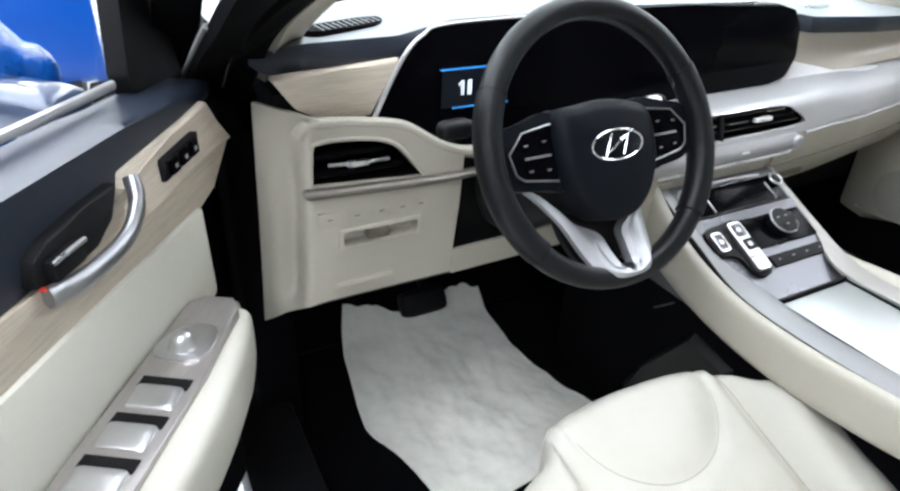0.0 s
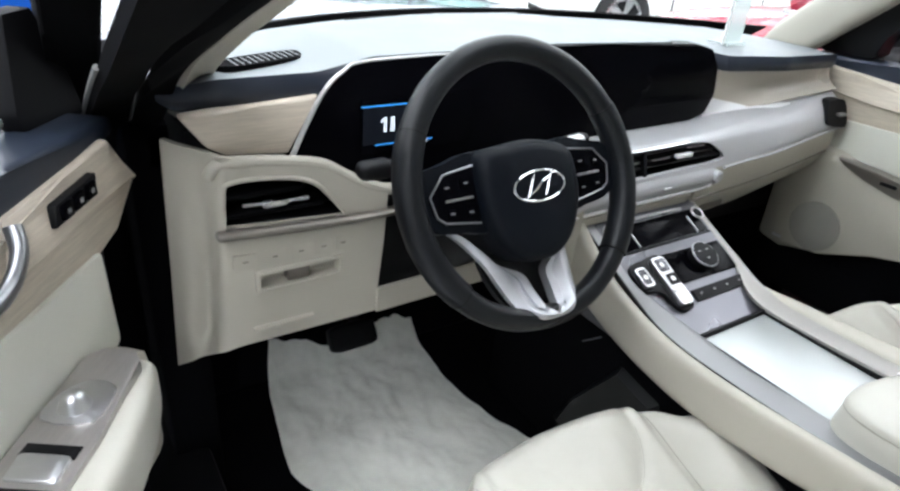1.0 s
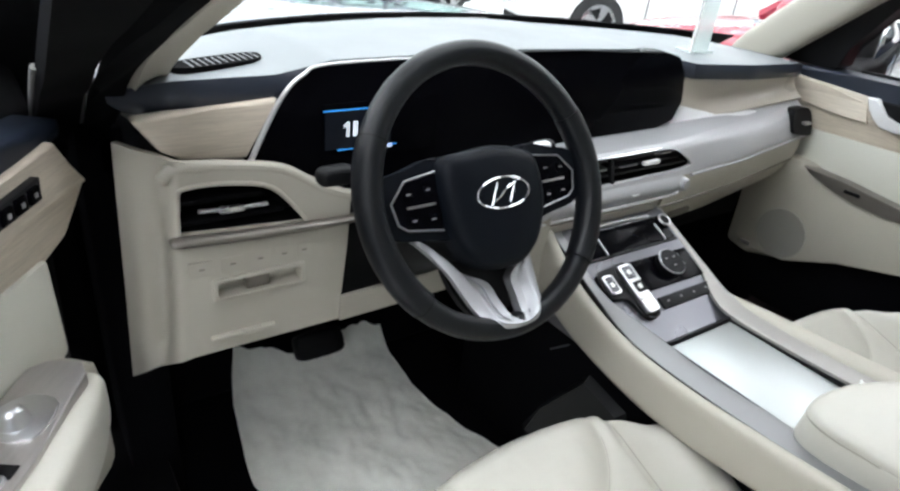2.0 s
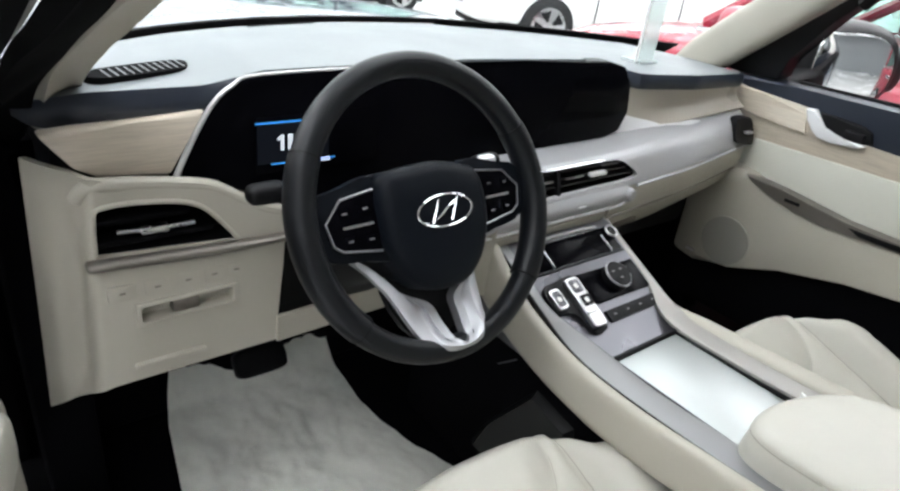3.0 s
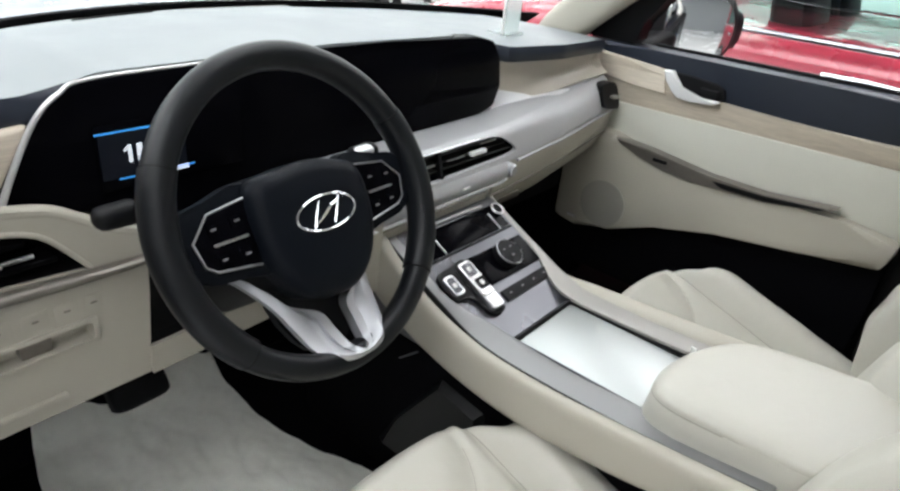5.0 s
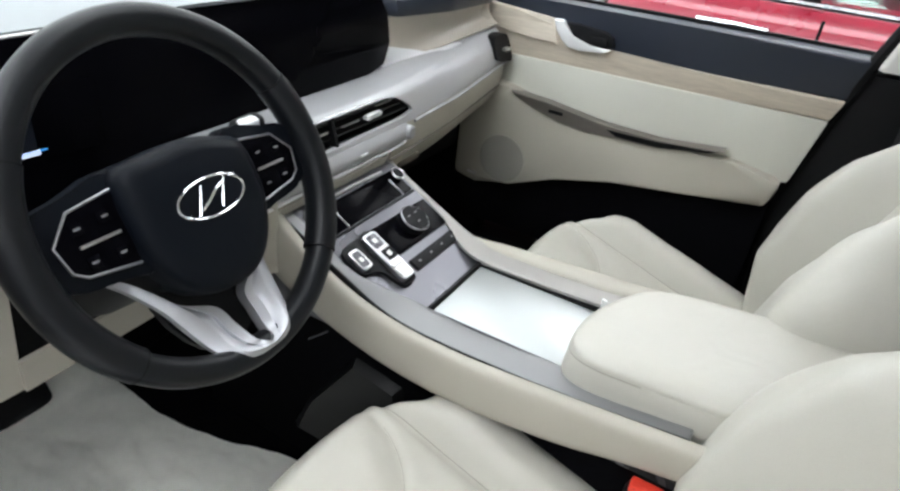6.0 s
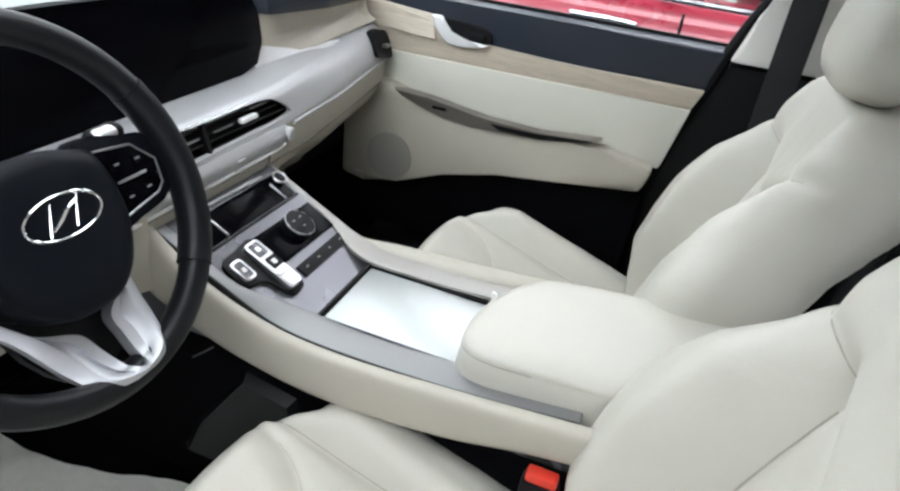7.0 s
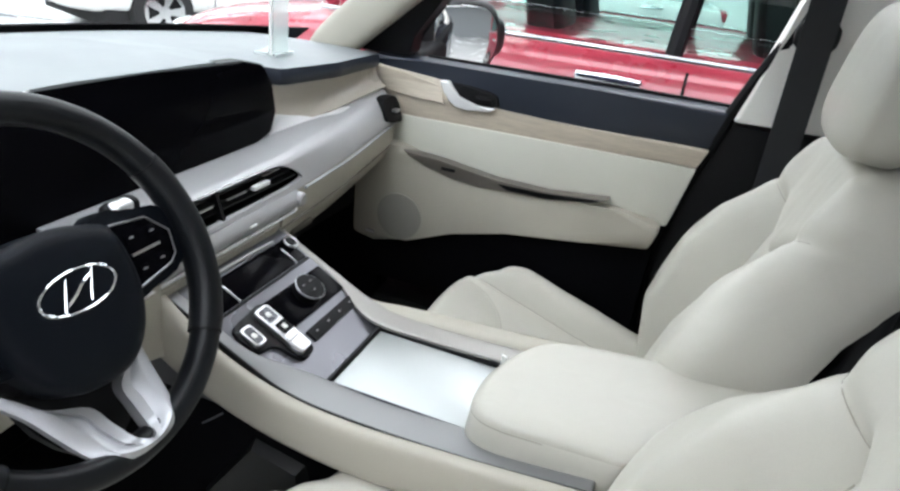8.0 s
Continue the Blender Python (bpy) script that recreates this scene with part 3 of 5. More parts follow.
part("screen_digit", slab([(-0.4805, 1.057), (-0.4765, 1.057), (-0.4765, 1.078), (-0.4800, 1.078), (-0.4850, 1.0735), (-0.4850, 1.0705), (-0.4805, 1.0735)], 1, 0.2065, 0.208), WHITEGLOW, scr, "white glowing figure 1")
part("screen_digit", box((-0.470, 0.2065, 1.057), (-0.464, 0.208, 1.078)), WHITEGLOW, scr, "white glowing figure")
part("screen_mark", box((-0.428, 0.2065, 1.035), (-0.408, 0.208, 1.040)), WHITEGLOW, scr, "white glowing mark")

# passenger side: veneer, silver wing, vents, glove box
def panel_y(u, v):
    return 0.234 - 0.004 * u - 0.032 * v**3 * min(1, max(0, (u - 0.13) / 0.35))


def panel_pt(u, v):
    x = 0.20 + 0.487 * u
    return (x, panel_y(u, v), lerp(u, (0, 0.5, 1), (1.094, 1.092, 1.080)) * (1 - v) + v * lerp(x, (0.2, 0.45, 0.69), (1.000, 1.017, 1.029)))


part("passenger_panel", sheet(panel_pt, 40, 20, 0.006), PANEL, dash, "smooth beige dash panel")


def facet_pt(u, v):
    """The panel's highlight as an added sheet: it leans back to the sky light and runs out to a point towards the door.
    """
    x = 0.244 + 0.262 * u
    lo, hi = lerp(u, (0, 0.45, 1), (0.9985, 1.0045, 1.0160)), lerp(u, (0, 0.12, 0.3, 0.6, 1), (1.050, 1.047, 1.037, 1.026, 1.0175))
    z, w = hi + (lo - hi) * v, (x - 0.20) / 0.487
    top, foot = panel_pt(w, 0)[2], panel_pt(w, 1)[2]
    return (x, panel_y(w, (top - z) / (top - foot)) - 0.0032 - 0.016 * (1 - u) * v, z)


# bright material puts the reflection into the colour of this added sheet
part("highlight_facet", sheet(facet_pt, 24, 8, 0.003), SATIN, dash, "bright silver sheet added as the panel's highlight beside the display")


def wing_pt(u, v):
    x = -0.24 + 0.925 * u
    zt, zb = lerp(x, (-0.24, 0.2, 0.45, 0.69), (0.998, 1.002, 1.020, 1.034)), lerp(x, (-0.24, 0.2, 0.44, 0.69), (0.946, 0.941, 0.947, 0.953))
    yt, yb = lerp(x, (-0.24, 0.2, 0.69), (0.215, 0.225, 0.215)), lerp(x, (-0.24, 0.15, 0.40, 0.69), (0.112, 0.112, 0.128, 0.165))
    # a shelf over an upright vent face in the middle, one smooth slope towards the door
    q = min(1, max(0, (x - 0.12) / 0.46))
    q = q * q * (3 - 2 * q)
    ya, za = lerp(v, (0, 0.36, 0.46, 0.54, 0.62, 1), (0, 0.72, 0.82, 0.875, 0.90, 1)), lerp(v, (0, 0.36, 0.46, 0.54, 0.62, 1), (0, 0.02, 0.09, 0.20, 0.32, 1))
    yc, zc = math.sin(v * math.pi / 2) ** 1.2, v**1.6
    return (x, yt + (yb - yt) * (ya + (yc - ya) * q), zt + (zb - zt) * (za + (zc - za) * q))


wing = part("silver_wing", sheet(wing_pt, 60, 40, 0.008), PAINTSILVER, dash, "silver painted dash wing")
VENT = smoothpoly([(-0.17, 0.953), (-0.17, 0.992), (0.0, 0.993), (0.125, 0.993), (0.158, 0.989), (0.182, 0.978), (0.204, 0.963), (0.196, 0.954), (0.10, 0.952)], 4)
cut(wing, slab(VENT, 1, 0.0, 0.26))
part("vent_liner", loft([[(x, y, z) for x, z in VENT] for y in (0.128, 0.166)], cap=False), MATTE, dash)
part("vent_box", slab([(0.160, 0.944), (0.160, 0.994), (0.180, 0.994), (0.180, 0.944)], 0, -0.175, 0.206), MATTE, dash)
for z in (0.963, 0.9745, 0.986):
    y = 0.119 + (z - 0.95) * 0.30
    for a, b in ((-0.168, -0.016), (-0.006, 0.196 - (z - 0.963) * 1.4)):
        part("vane", box((a, y + 0.003, z - 0.0014), (b, y + 0.030, z + 0.0014)), DARKGREY, dash)
part("vent_divider", slab([(0.116, 0.950), (0.130, 0.994), (0.16, 0.994), (0.16, 0.950)], 0, -0.014, -0.008), BLACK, dash)
part("vane_strip", box((-0.100, 0.1255, 0.9735), (-0.024, 0.130, 0.9757)), SILVER, dash, "thin silver vane strip")
part("vane_strip", box((0.010, 0.1255, 0.9737), (0.055, 0.130, 0.9755)), SILVER, dash, "thin silver vane strip")
part("vane_strip", box((0.105, 0.129, 0.9850), (0.150, 0.134, 0.9868)), SILVER, dash, "thin silver vane strip")
part("vane_grip", box((0.070, 0.120, 0.9710), (0.112, 0.130, 0.9785), 0.002), SATIN, dash, "silver vane tab")
part("vent_rim", tube([(-0.17, 0.1325, 0.9935), (0.0, 0.1325, 0.9945), (0.125, 0.1325, 0.9945), (0.160, 0.133, 0.990), (0.186, 0.131, 0.979)], 0.0014, 6, 5), CHROME, dash, "thin chrome vent edge")
part("chrome_line", tube([(0.20, 0.108, 0.941), (0.30, 0.1155, 0.9420), (0.40, 0.122, 0.9440), (0.685, 0.159, 0.9515)], 0.0030, 8, 8), PAINTSILVER, dash, "silver accent line")
part("switch_bar", sheet(lambda u, v: (-0.22 + (0.395 + 0.02 * v) * u, 0.110 - 0.010 * math.sin(v * 2.8) + 0.004 * v, 0.944 - 0.036 * v), 30, 10, 0.010), PAINTSILVER, dash, "satin silver switch bar")
part("bar_lip", tube([(-0.22, 0.108, 0.906), (0.10, 0.108, 0.906), (0.150, 0.107, 0.907), (0.170, 0.107, 0.911)], 0.003, 8, 6), SATIN, dash, "bright lower lip")
part("switch_mark", box((0.028, 0.0985, 0.926), (0.046, 0.101, 0.9285)), WHITEPAINT, dash)
part("start_knob", sweep([(0.176, 0.112, 0.928, 0.0115, 0.0125), (0.176, 0.098, 0.928, 0.0115, 0.0125), (0.176, 0.0955, 0.928, 0.0085, 0.0095)], (1, 0, 0), (0, 0, 1), 1, 2, 24, False), PAINTSILVER, dash, "round silver push knob")
sv = slab(smoothpoly([(0.612, 0.970), (0.616, 1.006), (0.634, 1.017), (0.686, 1.012), (0.686, 0.963), (0.655, 0.960)], 4), 1, 0.158, 0.20)
sv.transform(Matrix(((1, 0, 0, 0.002), (0, 1, 0.42, -0.010 - 0.42 * 0.968), (0, 0, 1, 0), (0, 0, 0, 1))))
svo = part("side_vent", sv, BLACK, dash, "black side air vent")
part("vane_grip", box((0.648, 0.145, 0.984), (0.674, 0.160, 0.990), 0.002), SILVER, svo)


def glove_pt(u, v):
    x = 0.14 + 0.545 * u
    y0 = lerp(x, (0.14, 0.4, 0.69), (0.115, 0.13, 0.165))
    return (x, y0 - 0.006 * math.sin(v * math.pi) + 0.09 * v**2.2, lerp(x, (0.14, 0.40, 0.69), (0.938, 0.943, 0.953)) - 0.165 * v)


part("glove_box", sheet(glove_pt, 24, 14, 0.02), TRIM, dash, "cream glove box lid")
part("glove_seam", tube([glove_pt(u, 0.36)[0:1] + (glove_pt(u, 0.36)[1] - 0.001, glove_pt(u, 0.36)[2]) for u in (0.0, 0.35, 0.7, 1.0)], 0.0022, 6, 6), BROWN, dash)
part("glove_latch", box((0.20, 0.134, 0.838), (0.27, 0.155, 0.852), 0.004), BROWN, dash, "taupe glove box latch")
part("lower_shelf", sheet(lambda u, v: (-0.22 + 0.34 * u, 0.118 + 0.02 * v, 0.904 - 0.04 * v), 12, 4, 0.012), TRIM, dash)

# ---------------------------------------------------------------- steering wheel
wheel = thing("steering_wheel", (-0.3685, 0.0175, 1.0345), "charcoal leather steering wheel with satin silver lower spokes", "steering wheel", turn=(62.5, 0, 1.5))


def circle_rim(a0, a1, R, r, n=48, m=16, fat=1.0):
    rings = []
    for i in range(n + 1):
        t = radians(a0 + (a1 - a0) * i / n)
        d = np.array((math.cos(t), math.sin(t), 0))
        rings.append(ring(d * R, d, (0, 0, 1), r * fat, r * 1.12, 2.3, m))
    return loft(rings)


RIM = 0.1762
part("upper_rim", circle_rim(28, 152, RIM, 0.0160), RIMSKIN, wheel)
part("left_grip", circle_rim(152, 222, RIM, 0.0172, 32), RIMSKIN, wheel)
part("right_grip", circle_rim(-42, 28, RIM, 0.0172, 32), RIMSKIN, wheel)
part("lower_rim", circle_rim(222, 318, RIM + 0.0010, 0.0153, 40), RIMSKIN, wheel)
for a in (28, 152, 222, 318):
    part("rim_seam", circle_rim(a - 0.3, a + 0.3, RIM, 0.0174, 2), BLACK, wheel)


def crown(pts, z0, z1, n=6, round_=0.012, steps=4):
    P = np.array(smoothpoly(pts, n))
    c = P.mean(0)
    rings = [[(*p, z0) for p in P]]
    for k in range(steps + 1):
        q = k / steps * math.pi / 2
        s = 1 - round_ * (1 - math.cos(q)) / np.abs(P - c).max()
        rings.append([(*(c + (p - c) * s), z1 - round_ + round_ * math.sin(q)) for p in P])
    rings.append([(*(c + (p - c) * 0.45), z1 + 0.004) for p in P])
    return loft(rings)


hub = [(-0.076, 0.046), (-0.035, 0.055), (0.008, 0.057), (0.045, 0.050), (0.074, 0.034), (0.078, -0.02), (0.062, -0.066), (0.035, -0.094), (0.0, -0.102), (-0.040, -0.092), (-0.068, -0.058), (-0.082, -0.010)]
part("airbag_cover", crown(hub, -0.03, 0.022, 5, 0.02), WHEELSKIN, wheel, "charcoal airbag cover")
part("column_shroud", sweep([(0, -0.03, -0.03, 0.075, 0.06), (0, -0.03, -0.12, 0.08, 0.065), (0, -0.04, -0.20, 0.085, 0.07)], (1, 0, 0), (0, 1, 0), n=20), BLACK, wheel)
for s in (-1, 1):
    part("spoke", slab(smoothpoly([(s * 0.06, 0.048), (s * 0.12, 0.043), (s * 0.165, 0.030), (s * 0.172, -0.01), (s * 0.150, -0.036), (s * 0.10, -0.045), (s * 0.06, -0.045)], 4), 2, -0.028, -0.004, 0.006), WHEELSKIN, wheel)
    edge = [(s * 0.078, 0.036), (s * 0.125, 0.030), (s * 0.148, 0.006), (s * 0.143, -0.020), (s * 0.132, -0.028), (s * 0.082, -0.036)]
    pad = part("control_pad", slab(edge, 2, -0.012, 0.002, 0.003), GLOSS, wheel, "glossy black button pad")
    part("pad_rim", tube([(x, y, 0.001) for x, y in edge], 0.0015, 8, 0), PADRIM, pad, "silver pad rim")
    for x, y, w in ((0.096, 0.016, 0.008), (0.124, 0.014, 0.006), (0.095, -0.020, 0.006), (0.122, -0.018, 0.006)):
        part("button", box((s * x - w, y - 0.006, 0.001), (s * x + w, y + 0.006, 0.0035), 0.0015), GLOSS, pad)
        part("button_mark", box((s * x - 0.003, y - 0.001, 0.0034), (s * x + 0.003, y + 0.001, 0.0042)), MARK, pad)
    part("rocker", box((s * 0.108 - 0.020, -0.0035, 0.001), (s * 0.108 + 0.020, -0.0005, 0.004), 0.001), SILVER, pad)
# satin lower spokes: outer edge, ridge, trough and inner lip at stations from the tip down to the middle
SPOKE_LINES = [
    ((0.1015, -0.0450), (0.1000, -0.0435), (0.0995, -0.0437), (0.0990, -0.0440)),
    ((0.0885, -0.0613), (0.0868, -0.0525), (0.0860, -0.0528), (0.0852, -0.0532)),
    ((0.0735, -0.0869), (0.0700, -0.0730), (0.0692, -0.0735), (0.0684, -0.0740)),
    ((0.0675, -0.1010), (0.0565, -0.0945), (0.0545, -0.0955), (0.0530, -0.0965)),
    ((0.0620, -0.1210), (0.0470, -0.1130), (0.0310, -0.1200), (0.0205, -0.1165)),
    ((0.0555, -0.1445), (0.0415, -0.1310), (0.0290, -0.1380), (0.0145, -0.1390)),
    ((0.0490, -0.1590), (0.0400, -0.1490), (0.0235, -0.1580), (0.0100, -0.1600)),
    ((0.0385, -0.1700), (0.0320, -0.1630), (0.0155, -0.1665), (0.0075, -0.1655)),
    ((0.0180, -0.1765), (0.0150, -0.1700), (0.0080, -0.1700), (0.0040, -0.1687)),
    ((0.0000, -0.1775), (0.0000, -0.1725), (0.0000, -0.1718), (0.0000, -0.1705)),
]


def lean(bm):
    """The arms run back from the rim towards the hub."""
    bm.transform(Matrix(((1, 0, 0, 0), (0, 1, 0, 0), (0, -0.42, 1, -0.42 * 0.150), (0, 0, 0, 1))))
    return bm


for s in (-1, 1):
    keys = []
    for ((ox, oy), (ax, ay), (bx, by), (cx, cy)), depth, rise in zip(SPOKE_LINES, (0, 0, 0, 0.2, 0.8, 0.8, 0.6, 0.2, 0, 0), (0, 0, 0, 0, 0, 0.1, 0.35, 0.8, 1, 1)):
        keys.append((ox, oy, ax, ay, bx, by, cx, cy, depth, rise))
    rings = []
    for ox, oy, ax, ay, bx, by, cx, cy, depth, rise in spline(keys, 5):
        ridge = [(ax + (ox - ax) * 0.10, ay + (oy - ay) * 0.10, 0.0015), (ax + (bx - ax) * 0.10, ay + (by - ay) * 0.10, 0.0015)]
        trough = [(bx, by, -0.0085 * depth), (bx + (cx - bx) * 0.12, by + (cy - by) * 0.12, -0.0030 * depth)]
        rings.append([(s * x, y, z + 0.0115 * rise) for x, y, z in [(ox, oy, -0.014), (ox, oy, -0.0040)] + ridge + trough + [(cx, cy, -0.0030 * depth), (cx, cy, -0.018)]])
    part("lower_spoke", lean(loft(rings)), SPOKE, wheel, "satin silver lower spoke with a folded ridge")
part("spoke_back", slab(smoothpoly([(-0.062, -0.075), (0.062, -0.075), (0.034, -0.160), (-0.034, -0.160)], 4), 2, -0.055, -0.044), BLACK, wheel)
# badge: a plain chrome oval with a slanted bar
part("badge_ring", tube([(0.0415 * math.cos(t), -0.005 + 0.0192 * math.sin(t), 0.0262) for t in np.linspace(0, 2 * math.pi, 24, endpoint=False)], 0.0014, 8, 3, closed=True), CHROME, wheel, "chrome oval badge")
for x in (-0.018, 0.011):
    part("badge_bar", slab([(x - 0.0050, -0.0185), (x - 0.0020, -0.0185), (x + 0.0120, 0.0095), (x + 0.0090, 0.0095)], 2, 0.0225, 0.0275, 0.0008, 1), CHROME, wheel)
part("badge_bar", tube([(-0.018, -0.014, 0.026), (-0.006, -0.008, 0.0265), (0.006, 0.000, 0.0265), (0.018, 0.004, 0.026)], 0.0019, 8, 4), CHROME, wheel)

stalk = thing("indicator_stalk", (-0.492, 0.10, 1.048), "black indicator stalk behind the wheel", "stalk")
part("arm", sweep([(0.02, 0.04, -0.012, 0.007, 0.006), (-0.016, 0.012, -0.002, 0.008, 0.007), (-0.042, 0, 0.002, 0.012, 0.011)], (0, 1, 0), (0, 0, 1), n=16), BLACK, stalk)
part("tip", sweep([(-0.042, 0, 0.002, 0.014, 0.0125), (-0.070, 0, 0.002, 0.013, 0.012)], (0, 1, 0), (0, 0, 1), n=16), BLACK, stalk)
wiper = thing("wiper_stalk", (-0.252, 0.10, 1.042), "wiper stalk with chrome tip behind the wheel", "stalk")
part("arm", sweep([(-0.06, 0, -0.012, 0.010, 0.008), (0.0, -0.004, -0.002, 0.009, 0.008), (0.030, -0.006, 0.002, 0.010, 0.009)], (0, 1, 0), (0, 0, 1), n=16), BLACK, wiper)
part("barrel", sweep([(0.018, -0.006, 0.004, 0.013, 0.0125), (0.044, -0.008, 0.007, 0.013, 0.0125)], (0, 1, 0), (0, 0, 1), n=18), BLACK, wiper)
part("tip", sweep([(0.020, -0.012, 0.010, 0.0105, 0.0085), (0.034, -0.013, 0.0115, 0.0105, 0.0085)], (0, 1, 0), (0, 0, 1), n=18), SATIN, wiper, "bright stalk switch")
for x in (-0.030, -0.010, 0.006):
    part("collar", tube([(x, -0.003 + 0.0105 * math.cos(t), -0.003 + x * 0.15 + 0.0100 * math.sin(t)) for t in np.linspace(0, 6.2832, 16, endpoint=False)], 0.0016, 6, 2, closed=True), SILVER, wiper, "thin silver collar")

# ---------------------------------------------------------------- centre console
console = thing("centre_console", (0.008, 0, 0.36), "cream and silver centre console with push-button gear selector", "centre console")
CZ = -0.36
EL = math.atan2(0.111, 0.20)
part("tunnel", box((-0.125, -1.0, 0.0), (0.125, 0.35, 0.375), 0.02), CARPET, console, "black carpeted tunnel")
deck = part("deck", slab([(-0.56, 0.70 + CZ), (-0.56, 0.775 + CZ), (-0.34, 0.770 + CZ), (-0.10, 0.764 + CZ), (0.0, 0.815 + CZ), (0.11, 0.876 + CZ), (0.16, 0.90 + CZ), (0.20, 0.90 + CZ), (0.20, 0.70 + CZ)], 0, -0.128, 0.128, 0.006), GUNMETAL, console, "silver painted console deck")
for s in (-1, 1):
    mid, half = (0.147, 0.026) if s > 0 else (0.1600, 0.0135)
    rear = [(s * mid, -0.20, 0.748 + CZ, half, 0.040), (s * mid, -0.34, 0.760 + CZ, half, 0.037), (s * mid, -0.44, 0.776 + CZ, half, 0.030), (s * mid, -0.56, 0.792 + CZ, half, 0.026)]
    if s < 0:
        front = [(-0.160, 0.185, 0.90 + CZ, 0.0125, 0.06), (-0.1605, 0.12, 0.845 + CZ, 0.0135, 0.060), (-0.1605, 0.03, 0.790 + CZ, 0.0135, 0.046), (-0.160, -0.08, 0.756 + CZ, 0.0135, 0.040)]
    else:
        # the passenger's side tucks in under the sloping deck
        front = [(0.122, 0.185, 0.838 + CZ, 0.013, 0.055), (0.123, 0.12, 0.800 + CZ, 0.013, 0.055), (0.127, 0.03, 0.764 + CZ, 0.015, 0.044), (0.133, -0.06, 0.748 + CZ, 0.017, 0.040), (0.142, -0.13, 0.747 + CZ, 0.022, 0.040)]
    part("side_bolster", sweep(front + rear, (1, 0, 0), (0, 0.12, 0.99), 6, 3.2, 22), TRIM, console, "cream padded console side")
    rail = [(0.16, 0.905), (0.10, 0.872), (0.0, 0.822), (-0.085, 0.789), (-0.20, 0.783), (-0.36, 0.791), (-0.50, 0.806)]
    if s < 0:
        part("edge_rail", sweep([(-0.1345 if y > -0.05 else -0.1140, y, z - (0.006 if y > -0.05 else 0.011) + CZ, 0.0110 if y > -0.05 else 0.0305, 0.005) for y, z in rail], (1, 0, 0), (0, 0, 1), 6, 4, 16), SIDERAIL, console, "flat silver painted edge rail")
        # dark strip in place of the shade between rail and bolster
        part("rail_gap_shade", sweep([(-0.1466, y, z - (0.0055 if y > -0.05 else 0.0050) + CZ, 0.0022, 0.006) for y, z in rail], (1, 0, 0), (0, 0, 1), 6, 3, 10), DARKGREY, console, "dark strip standing in for the shaded gap beside the rail")
    else:
        part("edge_rail", sweep([(0.1285 if y > -0.05 else 0.1105, y, z - 0.007 + CZ, 0.0085 if y > -0.05 else 0.0255, 0.005) for y, z in rail], (1, 0, 0), (0, 0, 1), 6, 4, 16), RAIL, console, "flat warm grey edge rail")
part("storage_lid", box((-0.076, -0.40, 0.756 + CZ), (0.080, -0.112, 0.7725 + CZ), 0.003), LID, console, "satin silver sliding storage lid")
for a, b, m in ((-0.0805, -0.078, GUNMETAL), (0.0812, 0.0836, BLACK)):
    part("lid_gap", box((a, -0.40, 0.76 + CZ), (b, -0.106, 0.775 + CZ), 0.001), m, console)
part("lid_gap", box((-0.082, -0.110, 0.76 + CZ), (0.086, -0.105, 0.778 + CZ), 0.001), BLACK, console)


def on_ramp(bm):
    """From the sloping deck's own plane (x, along the slope, height) to the console."""
    bm.transform(pose(0, -0.10, 0.764 + CZ, math.degrees(EL) - 1.5, 0, 0))
    return bm


part("climate_panel", on_ramp(slab([(-0.028, 0.094), (0.117, 0.092), (0.117, 0.152), (-0.078, 0.156)], 2, -0.01, 0.003, 0.002)), GLOSS, console, "glossy black dial panel")
part("button_strip", on_ramp(box((-0.023, 0.0555, -0.01), (0.114, 0.0775, 0.004), 0.002)), BLACK, console)
for i in range(4):
    part("button_mark", on_ramp(box((-0.009 + 0.034 * i, 0.0655, 0.0035), (-0.004 + 0.034 * i, 0.0680, 0.0046))), MARK, console)
dial = part("drive_mode_dial", on_ramp(slab([(0.045 + 0.0255 * math.cos(t), 0.1265 + 0.0255 * math.sin(t)) for t in np.linspace(0, 6.2832, 36, endpoint=False)], 2, 0.0, 0.020, 0.003)), BLACK, console, "round black drive-mode dial")
part("dial_ring", on_ramp(tube([(0.045 + 0.0245 * math.cos(t), 0.1265 + 0.0245 * math.sin(t), 0.0175) for t in np.linspace(0, 6.2832, 24, endpoint=False)], 0.0022, 8, 3, closed=True)), PADRIM, dial, "dull chrome dial ring")
for x, y in ((0.035, 0.134), (0.054, 0.134), (0.045, 0.118)):
    part("dial_mark", on_ramp(box((x - 0.003, y - 0.001, 0.0196), (x + 0.003, y + 0.001, 0.0206))), MARK, dial)
tray = part("charging_tray", on_ramp(box((-0.112, 0.1775, -0.02), (0.117, 0.229, 0.003), 0.004)), GLOSS, console, "glossy black open tray")
part("tray_edge", on_ramp(box((-0.114, 0.1730, -0.01), (0.118, 0.1765, 0.0035), 0.001)), BLACK, tray)
for x in (-0.066, 0.085):
    part("tray_divider", on_ramp(box((x, 0.178, 0.0), (x + 0.0022, 0.214, 0.0055), 0.001)), SILVER, tray)
part("tray_frame", on_ramp(tube([(-0.118, 0.180, 0.003), (-0.116, 0.226, 0.004), (-0.08, 0.2345, 0.005), (0.03, 0.2345, 0.005), (0.085, 0.2325, 0.004)], 0.0032, 8, 5)), PAINTSILVER, tray, "silver tray frame")
